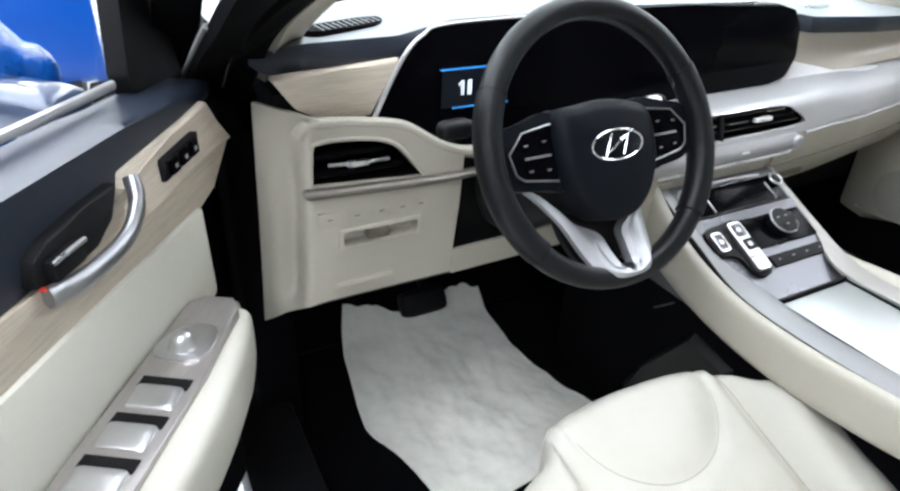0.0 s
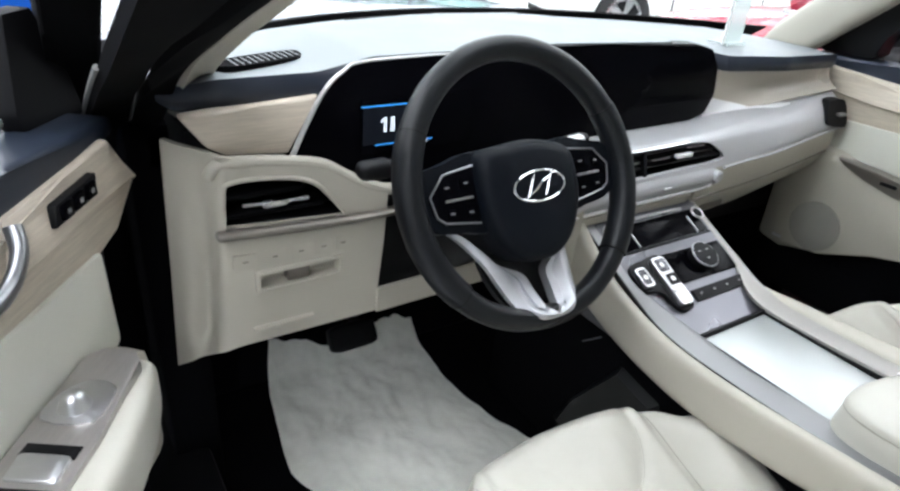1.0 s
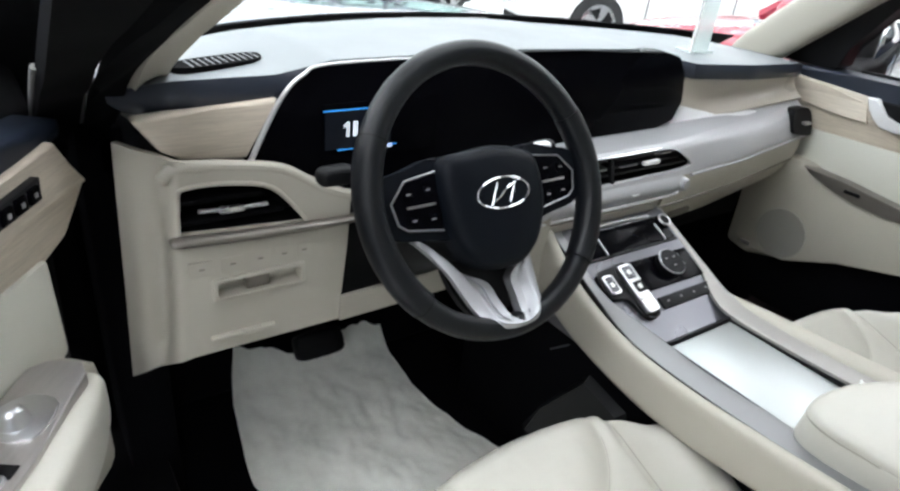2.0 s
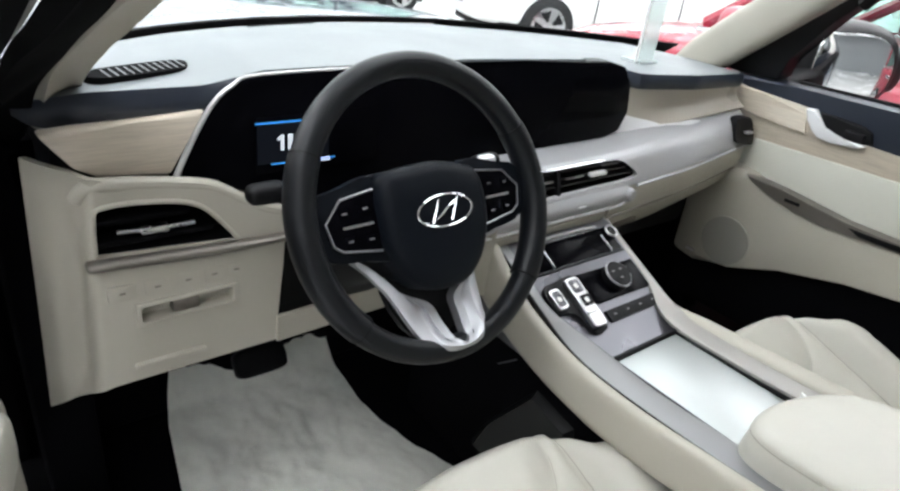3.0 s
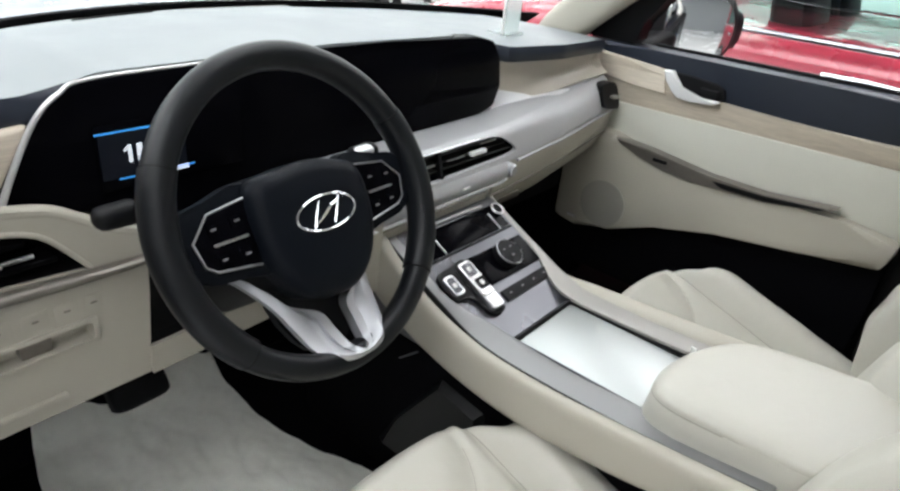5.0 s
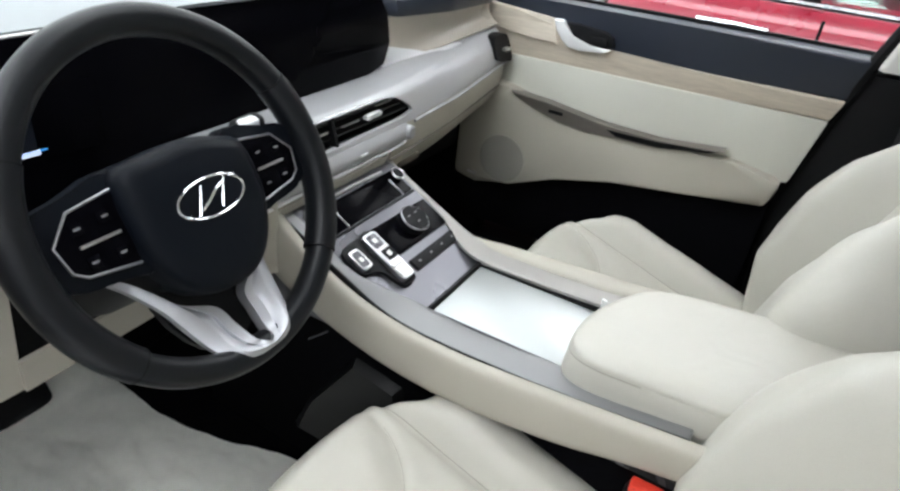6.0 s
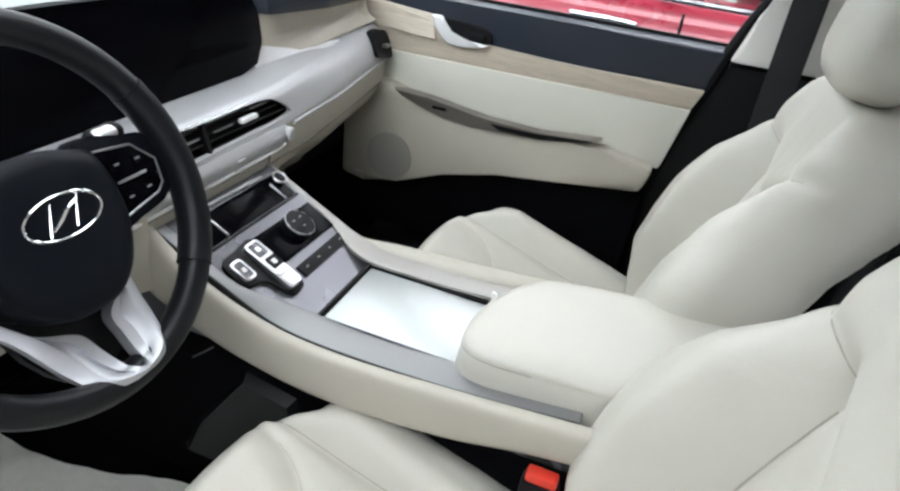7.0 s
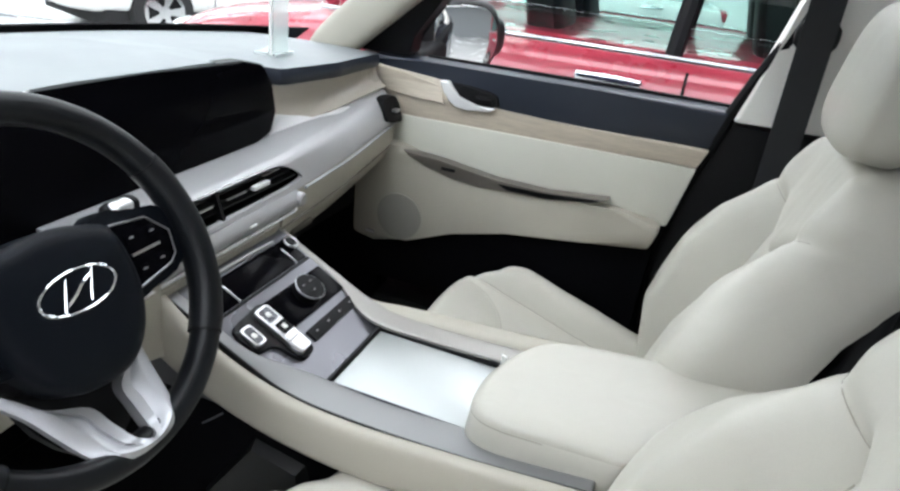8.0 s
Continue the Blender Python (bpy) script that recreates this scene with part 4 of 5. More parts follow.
knob = part("socket_knob", on_ramp(slab([(0.112 + 0.012 * math.cos(t), 0.214 + 0.012 * math.sin(t)) for t in np.linspace(0, 6.2832, 20, endpoint=False)], 2, 0.0, 0.009, 0.002)), BLACK, console, "small round socket cover")
part("socket_ring", on_ramp(tube([(0.112 + 0.012 * math.cos(t), 0.214 + 0.012 * math.sin(t), 0.009) for t in np.linspace(0, 6.2832, 20, endpoint=False)], 0.0018, 6, 2, closed=True)), SILVER, knob, "chrome ring")
sel = part("gear_selector", on_ramp(slab(smoothpoly([(-0.120, 0.146), (-0.082, 0.154), (-0.040, 0.154), (-0.0385, 0.10), (-0.0385, 0.056), (-0.050, 0.047), (-0.070, 0.048), (-0.079, 0.062), (-0.086, 0.090), (-0.102, 0.096), (-0.119, 0.102)], 3), 2, -0.01, 0.006, 0.002)), BLACK, console, "black gear selector base")


def rounded(x0, x1, y0, y1, r, skew=0.0):
    """A rectangle with round corners that leans a little along its length."""
    out = []
    for cx, cy, a0 in ((x1 - r, y1 - r, 0), (x0 + r, y1 - r, 90), (x0 + r, y0 + r, 180), (x1 - r, y0 + r, 270)):
        for k in range(5):
            a = radians(a0 + 22.5 * k)
            y = cy + r * math.sin(a)
            out.append((cx + r * math.cos(a) - skew * (y - y0), y))
    return out


parkb = part("park_button", on_ramp(slab(rounded(-0.1165, -0.0930, 0.1035, 0.1405, 0.006), 2, 0.003, 0.011, 0.0015)), SILVER, sel, "silver park button")
part("park_inset", on_ramp(slab(rounded(-0.1130, -0.0965, 0.1075, 0.1365, 0.004), 2, 0.0105, 0.0116)), GUNMETAL, parkb)
part("park_mark", on_ramp(slab(rounded(-0.1090, -0.1010, 0.1170, 0.1250, 0.002), 2, 0.0116, 0.0122)), WHITEPAINT, parkb)
bar = part("gear_bar", on_ramp(slab(rounded(-0.0745, -0.0430, 0.0550, 0.1490, 0.007), 2, 0.003, 0.014, 0.002)), SILVER, sel, "long silver gear button bar")
part("reverse_inset", on_ramp(slab(rounded(-0.0700, -0.0475, 0.1200, 0.1450, 0.004), 2, 0.0135, 0.0146)), GUNMETAL, bar)
part("reverse_mark", on_ramp(slab(rounded(-0.0630, -0.0545, 0.1285, 0.1370, 0.002), 2, 0.0146, 0.0152)), WHITEPAINT, bar)
part("neutral_button", on_ramp(slab(rounded(-0.0665, -0.0435, 0.0930, 0.1140, 0.003), 2, 0.0135, 0.0148)), BLACK, bar, "black neutral button")
part("gear_mark", on_ramp(slab(rounded(-0.0595, -0.0510, 0.0995, 0.1080, 0.002), 2, 0.0148, 0.0154)), WHITEPAINT, bar)
part("drive_ridge", on_ramp(sweep([(-0.070, 0.083, 0.0140, 0.0035, 0.0022), (-0.049, 0.083, 0.0140, 0.0035, 0.0022)], (0, 1, 0), (0, 0, 1), 3, 2, 12)), SATIN, bar)

arm = thing("armrest", (0.008, -0.33, 0.775), "cream leather centre armrest on the console", "armrest")
ARM_PLAN = [(-0.116, -0.42), (-0.116, -0.10), (-0.114, -0.04), (-0.104, -0.010), (-0.085, 0.004), (-0.052, 0.0075), (-0.010, 0.003), (0.027, -0.008), (0.065, -0.026), (0.095, -0.050), (0.115, -0.095), (0.124, -0.20), (0.126, -0.42)]


def arm_layer(z, inset):
    """The pad's outline in plan, drawn in by some millimetres; the pad rises a little to the rear."""
    P = np.array(spline(ARM_PLAN, 5))
    c = np.array((0.0, -0.24))
    out = []
    for p in P:
        d = c - p
        q = p + np.array((d[0] / (abs(d[0]) + 0.05) * inset, d[1] / (abs(d[1]) + 0.05) * inset))
        out.append((q[0], q[1], z + 0.06 * -min(q[1], 0.0)))
    return out


part("base", loft([arm_layer(-0.010, -0.003), arm_layer(0.005, -0.004), arm_layer(0.024, -0.002), arm_layer(0.040, 0.0005), arm_layer(0.0435, 0.004)]), LEATHER, arm)
part("pad", loft([arm_layer(0.0425, 0.004), arm_layer(0.0450, 0.0), arm_layer(0.0500, 0.001), arm_layer(0.0555, 0.006), arm_layer(0.0590, 0.016), arm_layer(0.0610, 0.035), arm_layer(0.0620, 0.060)] + [[(p[0] * k, -0.22 + (p[1] + 0.22) * k, 0.0622 + 0.06 * -(-0.22 + (p[1] + 0.22) * k)) for p in arm_layer(0.0620, 0.060)] for k in (0.6, 0.25, 0.02)]), LEATHER, arm)
part("seam", tube([(x, y, z) for x, y, z in arm_layer(0.0435, 0.0008)[5:-5]], 0.0012, 6, 0), SEAM, arm)
tag = thing("paper_tag", (0.086, -0.327, 0.789), "small white paper tag at the armrest edge", "tag")
part("slip", slab([(-0.004, -0.012), (0.004, -0.010), (0.004, 0.012), (-0.003, 0.010)], 0, -0.002, 0.002), WHITEPAINT, tag)


# ---------------------------------------------------------------- front seats
def soft(x):
    x = min(1.0, max(0.0, x))
    return x * x * (3 - 2 * x)


def roll_off(e, r):
    """How far a padded edge has fallen at a distance e from its end, with a radius r."""
    return r - math.sqrt(max(r * r - (r - e) ** 2, 0.0)) if e < r else 0.0


def bell(x, wide):
    return math.exp(-(x / wide) ** 2)


CUSHION_W, CUSHION_SEAM = 0.2565, 0.152
BACK_W = ((-0.16, -0.06, 0.0, 0.12, 0.24, 0.34, 0.40, 0.46, 0.54), (0.175, 0.205, 0.232, 0.276, 0.256, 0.210, 0.180, 0.196, 0.135))
BACK_SEAM = 0.105


def cushion_pt(x, d):
    """The cushion's upholstery: x across, d back from its front edge. Bolsters rise outside the seams."""
    q = abs(x)
    b = soft((q - 0.140) / 0.05)
    z = -0.3287 * d + 0.0264 * b * soft((d + 0.02) / 0.09)
    z -= roll_off(d, 0.031) + roll_off(CUSHION_W - q, 0.055)
    z -= 0.0115 * bell(q - CUSHION_SEAM, 0.0085)
    # the thigh panel: a fuller pad inside a rounded seam
    g = math.hypot(q / 0.128, d / 0.150) - 1
    z -= 0.0040 * bell(g * 0.14, 0.009)
    z += 0.008 * soft(-g / 0.35) * soft(d / 0.03)
    z += 0.0022 * noise.noise(Vector((x * 13, d * 11, 2.0))) + 0.0009 * noise.noise(Vector((x * 40, d * 30, 5.0)))
    return Vector((x, -0.82 * x * x - 0.0459 * b - d, z))


def edge_x(h):
    """Half the backrest's width at a height, its corners eased."""
    return sum(float(np.interp(h + k, *BACK_W)) for k in (-0.045, -0.03, -0.015, 0.0, 0.015, 0.03, 0.045)) / 7


def back_pt(x, h):
    """The backrest's upholstery as it leans back: x across, h up along the back."""
    w = edge_x(h)
    x = math.copysign(min(abs(x), w), x)
    q = abs(x)
    v = h - (0.300 + 0.62 * q)
    up = soft(v / 0.035)
    d = 0.0994 * soft((q - 0.098) / 0.065) * lerp(h, (-0.16, -0.06, 0.05, 0.20, 0.30, 0.36, 0.42, 0.54), (0.25, 0.55, 1, 1, 0.82, 0.55, 0.34, 0.2)) * (1 - 0.25 * up)
    d += 0.017 * up - 0.005 * bell(v, 0.009)
    d -= 0.010 * bell(q - BACK_SEAM, 0.010) * (1 - up)
    d -= roll_off(w - q, 0.05) * 1.3 + 0.02 * (h / 0.5) ** 2 + 0.10 * soft((h - 0.485) / 0.06) ** 2
    d += 0.0020 * noise.noise(Vector((x * 12, h * 10, 7.0))) + 0.0008 * noise.noise(Vector((x * 38, h * 30, 1.0)))
    return Vector((x, d, h))


def seat(cx, label, front, high, foot, seat_top, recline):
    """front, high: the cushion's front edge; foot, seat_top: where the back starts."""
    root = thing("leather_seat", (cx, -0.38, 0.36), label, "car seat", "front seats")
    o = Vector((0, front + 0.38, high - 0.36))
    part("seat_base", box((-0.22, -0.30, 0.0), (0.22, 0.14, 0.16), 0.03), CARPET, root, "black seat base")
    part("seat_shell", sweep([(0, 0.20, 0.225, 0.225, 0.035), (0, 0.02, 0.175, 0.235, 0.05), (0, -0.24, 0.11, 0.225, 0.06)], (1, 0, 0), (0, 0, 1), 5, 4, 28), BLACK, root, "dark seat side shell")
    D = [0.0, 0.0015, 0.005, 0.010, 0.016, 0.023, 0.031] + [0.031 + 0.0075 * k for k in range(1, 70)]

    def column(x, drop_side=0.0):
        top = [o + cushion_pt(x, d) for d in D]
        skirt = [top[0] + Vector((0, -t, -k)) for k, t in ((0.15, 0.030), (0.10, 0.012), (0.05, 0.002), (0.02, 0.0))]
        line = skirt + top
        return [p + Vector((-math.copysign(0.12 * drop_side, x), 0, -drop_side)) for p in line] if drop_side else line
    W_, S_ = CUSHION_W, CUSHION_SEAM
    part("cushion_insert", loft([column(-S_ + 2 * S_ * k / 56) for k in range(57)], closed=False), LEATHER, root)
    for q in (-1, 1):
        xs = [S_ + (W_ - S_) * (1 - (1 - k / 24) ** 1.6) for k in range(25)]
        part("cushion_bolster", loft([column(q * x) for x in xs] + [column(q * W_, k) for k in (0.03, 0.08, 0.13)], closed=False), LEATHER, root)
        part("seam", tube([o + cushion_pt(q * S_, d) + Vector((0, 0, 0.0004)) for d in D[4:62:2]], 0.0010, 6, 0), SEAM, root)
    part("seam", tube([o + cushion_pt(0.128 * math.sin(a), 0.150 * math.cos(a)) + Vector((0, 0, 0.0003)) for a in np.linspace(-1.25, 1.25, 41)], 0.0008, 6, 0), SEAM, root)
    # the reclined back, in axes of its own: x across, y to the front, z up along the back
    tilt = pose(0, foot + 0.38, seat_top - 0.36, math.degrees(recline), 0, 0)

    def back(bm):
        bm.transform(tilt)
        return bm
    H = [-0.16 + 0.70 * k / 84 for k in range(85)]
    part("back_shell", back(sweep([(0, -0.125, -0.10, 0.15, 0.03), (0, -0.135, 0.10, 0.215, 0.03), (0, -0.135, 0.30, 0.185, 0.03), (0, -0.115, 0.47, 0.13, 0.03)], (1, 0, 0), (0, 1, 0), 6, 3.5, 32)), BLACK, root, "dark seat back shell")
    part("back_panel", back(loft([[back_pt(-BACK_SEAM + 2 * BACK_SEAM * k / 48, h) for k in range(49)] for h in H], closed=False)), LEATHER, root)
    for q in (-1, 1):
        rows = []
        for h in H:
            e = edge_x(h)
            row = [back_pt(q * (BACK_SEAM + (e - BACK_SEAM) * (1 - (1 - k / 26) ** 1.7)), h) for k in range(27)]
            rows.append(row + [row[-1] + Vector((-q * t, -k, 0)) for k, t in ((0.02, 0.0), (0.05, 0.002), (0.085, 0.010), (0.115, 0.035))])
        part("back_bolster", back(loft(rows, closed=False)), LEATHER, root)
        part("seam", back(tube([back_pt(q * BACK_SEAM, h) + Vector((0, 0.0004, 0)) for h in H[10:62:2]], 0.0010, 6, 0)), SEAM, root)
        part("headrest_post", back(tube([(q * 0.06, -0.045, 0.45), (q * 0.06, -0.01, 0.62)], 0.007, 8, 2)), CHROME, root, "chrome headrest post")
    part("seam", back(tube([back_pt(x, 0.300 + 0.62 * abs(x)) + Vector((0, 0.0004, 0)) for x in np.linspace(-0.17, 0.17, 41)], 0.0009, 6, 0)), SEAM, root)
    part("headrest", back(pillow((0, 0.000, 0.618), (0.132, 0.060, 0.110), 3.4, 3.6, 36, 22, (-6, 0, 0))), LEATHER, root)
    return root


driver = seat(-0.352, "cream leather driver seat with padded bolsters", -0.0825, 0.7012, -0.588, 0.690, 0.265)
passenger = seat(0.3554, "cream leather passenger seat with padded bolsters", -0.1035, 0.7054, -0.594, 0.6635, 0.2675)

buckle = thing("seat_belt_buckle", (-0.172, -0.478, 0.700), "black seat belt buckle with red release button", "buckle")
part("body", box((-0.013, -0.024, -0.16), (0.013, 0.024, 0.030), 0.006), BLACK, buckle)
part("release_button", box((-0.010, -0.020, 0.026), (0.010, 0.020, 0.042), 0.005), REDPLASTIC, buckle, "red release button")
strap = thing("seat_belt", (0.69, -0.70, 1.1), "black seat belt hanging from the centre pillar", "seat belt")
part("webbing", sheet(lambda u, v: (-0.012 - 0.05 * v, -0.045 + 0.06 * u + 0.03 * (1 - v) + 0.02 * v, 0.30 - 0.72 * v), 4, 12, 0.003), BELT, strap)
part("anchor", pillow((0.0, 0.012, 0.185), (0.018, 0.04, 0.03), 3, 3, 16, 8), BLACK, strap)
rear_strap = thing("passenger_buckle_strap", (0.13, -0.62, 0.60), "black belt buckle stalk beside the passenger seat", "buckle")
part("stalk", box((-0.012, -0.03, -0.2), (0.012, 0.03, 0.05), 0.006), BLACK, rear_strap)


# ---------------------------------------------------------------- doors
HANDLE = [(0.0630, 1.0690), (0.0400, 1.0705), (0.0270, 1.0560), (0.0100, 1.0370), (-0.0150, 1.0295), (-0.0450, 1.0270), (-0.0830, 1.0262), (-0.0680, 1.0165), (-0.0150, 1.0115), (0.0180, 1.0135), (0.0360, 1.0270), (0.0500, 1.0450)]


def door(s, label, turn):
    hx, hy = s * 0.82, 0.44
    root = thing("front_door", (hx, hy, 0.40), label, "car door", "", "", (0, 0, turn))

    def plate(name, pts, a, b, material, bevel=0.006, lab="", under=None):
        A, B = sorted((s * a - hx, s * b - hx))
        return part(name, slab([(y - hy, z - 0.40) for y, z in pts], 0, A, B, bevel), material, under or root, lab)

    def pt(X, y, z):
        return (s * X - hx, y - hy, z - 0.40)
    top = 0.40 if s > 0 else 0.205

    plate("outer_skin", [(0.40, 0.45), (-0.62, 0.45), (-0.65, 1.05), (0.42, 1.02)], 0.88, 0.915, OWNPAINT, 0.01, "dark blue painted outer skin")
    plate("door_core", [(0.30, 0.46), (-0.56, 0.46), (-0.605, 1.09), (0.33, 1.06)], 0.775, 0.878, RUBBER, 0.01, "black door edge")
    plate("lower_panel", [(0.255 if s > 0 else 0.19, 0.50), (-0.50, 0.50), (-0.505, 0.80), (-0.09, 0.74), (0.19, 0.65), (0.26 if s > 0 else 0.2, 0.66)], 0.705, 0.774, CARPET, 0.01, "black lower panel")
    plate("upper_trim", [(0.305, 1.096), (0.10, 1.102), (-0.30, 1.108), (-0.585, 1.112), (-0.566, 1.022), (-0.30, 1.018), (-0.04, 1.014), (0.06, 1.045), (0.16, 1.062), (0.30, 1.072)], 0.722, 0.80, NAVY, 0.012 if s > 0 else 0.026, "navy soft-touch upper trim")
    plate("oak_strip", [(0.262, 1.080), (0.16, 1.070), (0.06, 1.052), (-0.04, 1.022), (-0.30, 1.022), (-0.564, 1.028), (-0.548, 0.984), (-0.20, 0.972), (0.20, 0.958), (0.25, 0.968), (0.31 if s < 0 else 0.262, 1.014)], 0.712, 0.78, WOOD, 0.006, "light oak veneer strip")
    up = [(0.250 if s > 0 else 0.262, 1.0775), (0.067, 1.067), (0.046, 1.012), (0.11, 1.016), (0.19, 1.022), (0.250, 1.028) if s > 0 else (0.302, 1.018)]
    bm = loft([[pt(0.7165 - (1.072 - z) * 0.22, y, z) for y, z in up], [pt(0.745, y, z) for y, z in up]])
    bmesh.ops.bevel(bm, geom=bm.edges[:], offset=0.003, segments=2, profile=0.6, affect="EDGES", clamp_overlap=True)
    part("oak_upper_facet", bm, WOOD, root, "light oak veneer facet turned upwards")
    plate("insert", [(min(0.235, top - 0.008), 0.966), (-0.548, 0.984), (-0.52, 0.84), (-0.30, 0.80), (0.10, 0.80), (min(0.24, top - 0.004), 0.84)], 0.706, 0.776, PALE, 0.006, "pale vinyl insert")
    low = [(0.262, 0.632), (0.195, 0.620), (0.10, 0.648), (-0.02, 0.70), (-0.16, 0.738), (-0.34, 0.765), (-0.496, 0.782), (-0.512, 0.846), (-0.40, 0.862), (-0.25, 0.860), (-0.10, 0.852), (0.04, 0.872), (0.14, 0.900), (0.22, 0.900), (0.265, 0.86)] if s > 0 else [(0.205, 0.66), (0.10, 0.66), (-0.02, 0.70), (-0.16, 0.738), (-0.34, 0.765), (-0.496, 0.782), (-0.512, 0.846), (-0.25, 0.860), (0.0, 0.862), (0.15, 0.862), (0.20, 0.83)]
    plate("armrest_panel", low, 0.672, 0.772, TRIM, 0.02, "cream lower panel with armrest")
    if s > 0:
      plate("trim_strip", [(0.128, 0.892), (0.033, 0.886), (-0.05, 0.876), (-0.113, 0.869), (-0.24, 0.8675), (-0.385, 0.884), (-0.36, 0.872), (-0.246, 0.850), (-0.107, 0.846), (-0.082, 0.840), (-0.009, 0.846), (0.06, 0.862), (0.112, 0.880)], 0.667, 0.70, BROWN, 0.003, "taupe metallic trim strip")
    if s > 0:
      plate("pull_slot", [(-0.125, 0.862), (-0.24, 0.8655), (-0.365, 0.879), (-0.352, 0.8715), (-0.246, 0.8535), (-0.15, 0.851)], 0.6635, 0.68, BLACK, 0.001, "black grab slot")
    if s > 0:
      plate("window_switch", box2(0.004, 0.868, 0.018, 0.004), 0.664, 0.67, BLACK, 0.002)
    if s > 0:
      plate("speaker_grille", [(0.125 + 0.062 * math.cos(t), 0.712 + 0.062 * math.sin(t)) for t in np.linspace(0, 6.2832, 40, endpoint=False)], 0.668, 0.69, SPEAKER, 0.003, "round perforated speaker grille")
    if s > 0:
      plate("speaker_plate", box2(0.205, 0.650, 0.012, 0.004), 0.668, 0.68, SILVER, 0.001)
    rec = plate("handle_recess", [(0.048, 1.0655), (0.0, 1.0655), (-0.060, 1.0610), (-0.080, 1.0520), (-0.087, 1.030), (-0.058, 1.020), (0.0, 1.022), (0.03, 1.036)], 0.7095, 0.76, BLACK, 0.004, "black door handle recess")
    if s > 0:
        hb = slab([(y - hy, z - 0.40) for y, z in HANDLE], 0, *sorted((s * 0.698 - hx, s * 0.716 - hx)), 0.0060, 4)
    else:
        hb = tube([pt(0.706, 0.066, 1.064), pt(0.697, 0.052, 1.042), pt(0.694, 0.02, 1.022), pt(0.696, -0.04, 1.018), pt(0.706, -0.082, 1.020)], 0.0078, 12, 6, flat=1.25)
    part("handle", hb, SATIN if s > 0 else PADRIM, root, "satin silver door handle")
    part("handle_lever", box(*[tuple(map(f, pt(0.716, -0.03, 1.028), pt(0.70, -0.072, 1.048))) for f in (min, max)], 0.004), BLACK, root)
    if s < 0:
        part("lever_lip", tube([pt(0.699, -0.030, 1.048), pt(0.698, -0.052, 1.0495), pt(0.700, -0.073, 1.048)], 0.0025, 8, 4), SILVER, root, "thin silver lip of the handle lever")
    plate("sail_panel", [(0.335, 1.10), (0.175, 1.10), (0.160, 1.112), (0.158, 1.155), (0.085, 1.25), (0.03, 1.31), (0.08, 1.31)] if s > 0 else [(0.335, 1.085), (0.215, 1.095), (0.205, 1.12), (0.22, 1.22), (0.27, 1.22), (0.32, 1.13)], 0.742 if s > 0 else 0.772, 0.80, BLACK if s > 0 else RUBBER, 0.006, "black mirror corner trim")
    if s > 0:
        part("window_frame", tube([pt(0.775, -0.61, 1.12), pt(0.765, -0.70, 1.34), pt(0.71, -0.77, 1.57), pt(0.66, -0.40, 1.60), pt(0.67, -0.18, 1.555), pt(0.735, 0.04, 1.29)], 0.014, 8, 6), RUBBER, root, "black window frame")
    part("belt_seal", tube([pt(0.79, 0.13 if s > 0 else 0.20, 1.112 if s < 0 else 1.102), pt(0.79, -0.25, 1.122 if s < 0 else 1.110), pt(0.79, -0.60, 1.126 if s < 0 else 1.113)], 0.0045 if s < 0 else 0.004, 8, 4, flat=1.4), BEZEL if s < 0 else RUBBER, root, "window edge strip")
    # mirror
    m = Matrix.Translation(pt(*((1.030, 0.130, 1.122) if s > 0 else (1.02, 0.140, 1.085)))) @ pose(0, 0, 0, 0, 0, -s * 33) @ Matrix.Diagonal((1.12, 1.0, 1.16, 1) if s > 0 else (1, 1, 1, 1))
    bm = sweep([(-0.125, 0.070, -0.005, 0.045, 0.05), (-0.08, 0.076, 0, 0.070, 0.088), (0.02, 0.078, 0.002, 0.075, 0.100), (0.10, 0.072, 0, 0.066, 0.088), (0.138, 0.066, 0, 0.04, 0.05)], (0, 1, 0), (0, 0, 1), 6, 2.8, 28)
    bm.transform(m)
    part("mirror_housing", bm, WRAP if s > 0 else WRAPBLUE, root, "door mirror in thin clear plastic wrap")
    part("mirror_foot", sweep([(*pt(0.86, 0.20, 1.075), 0.04, 0.03), (*pt(0.97, 0.19, 1.085), 0.035, 0.035)], (0, 1, 0), (0, 0, 1), 4, 3, 16), BLACK if s > 0 else OWNPAINT, root)
    g = part("mirror_glass", crown([(-0.105, -0.068), (-0.105, 0.066), (-0.05, 0.086), (0.06, 0.082), (0.108, 0.03), (0.105, -0.045), (0.05, -0.080), (-0.06, -0.084)], -0.012, 0.004, 5, 0.003, 2), MIRROR, root, "mirror glass")
    g.matrix_basis = m @ pose(0.01, 0.003, 0, 90, 0, 0) @ Matrix.Diagonal((0.88, 0.88, 1, 1))
    return root


def box2(y, z, a, b):
    return [(y - a, z - b), (y + a, z - b), (y + a, z + b), (y - a, z + b)]


door(1, "closed passenger door with oak strip and navy top", 0)
driver_door = door(-1, "open driver door with oak strip and switch panel", -33)
# window switches on the driver's armrest
hx, hy = -0.82, 0.44


def dl(X, y, z):
    return (-X - hx, y - hy, z - 0.40)


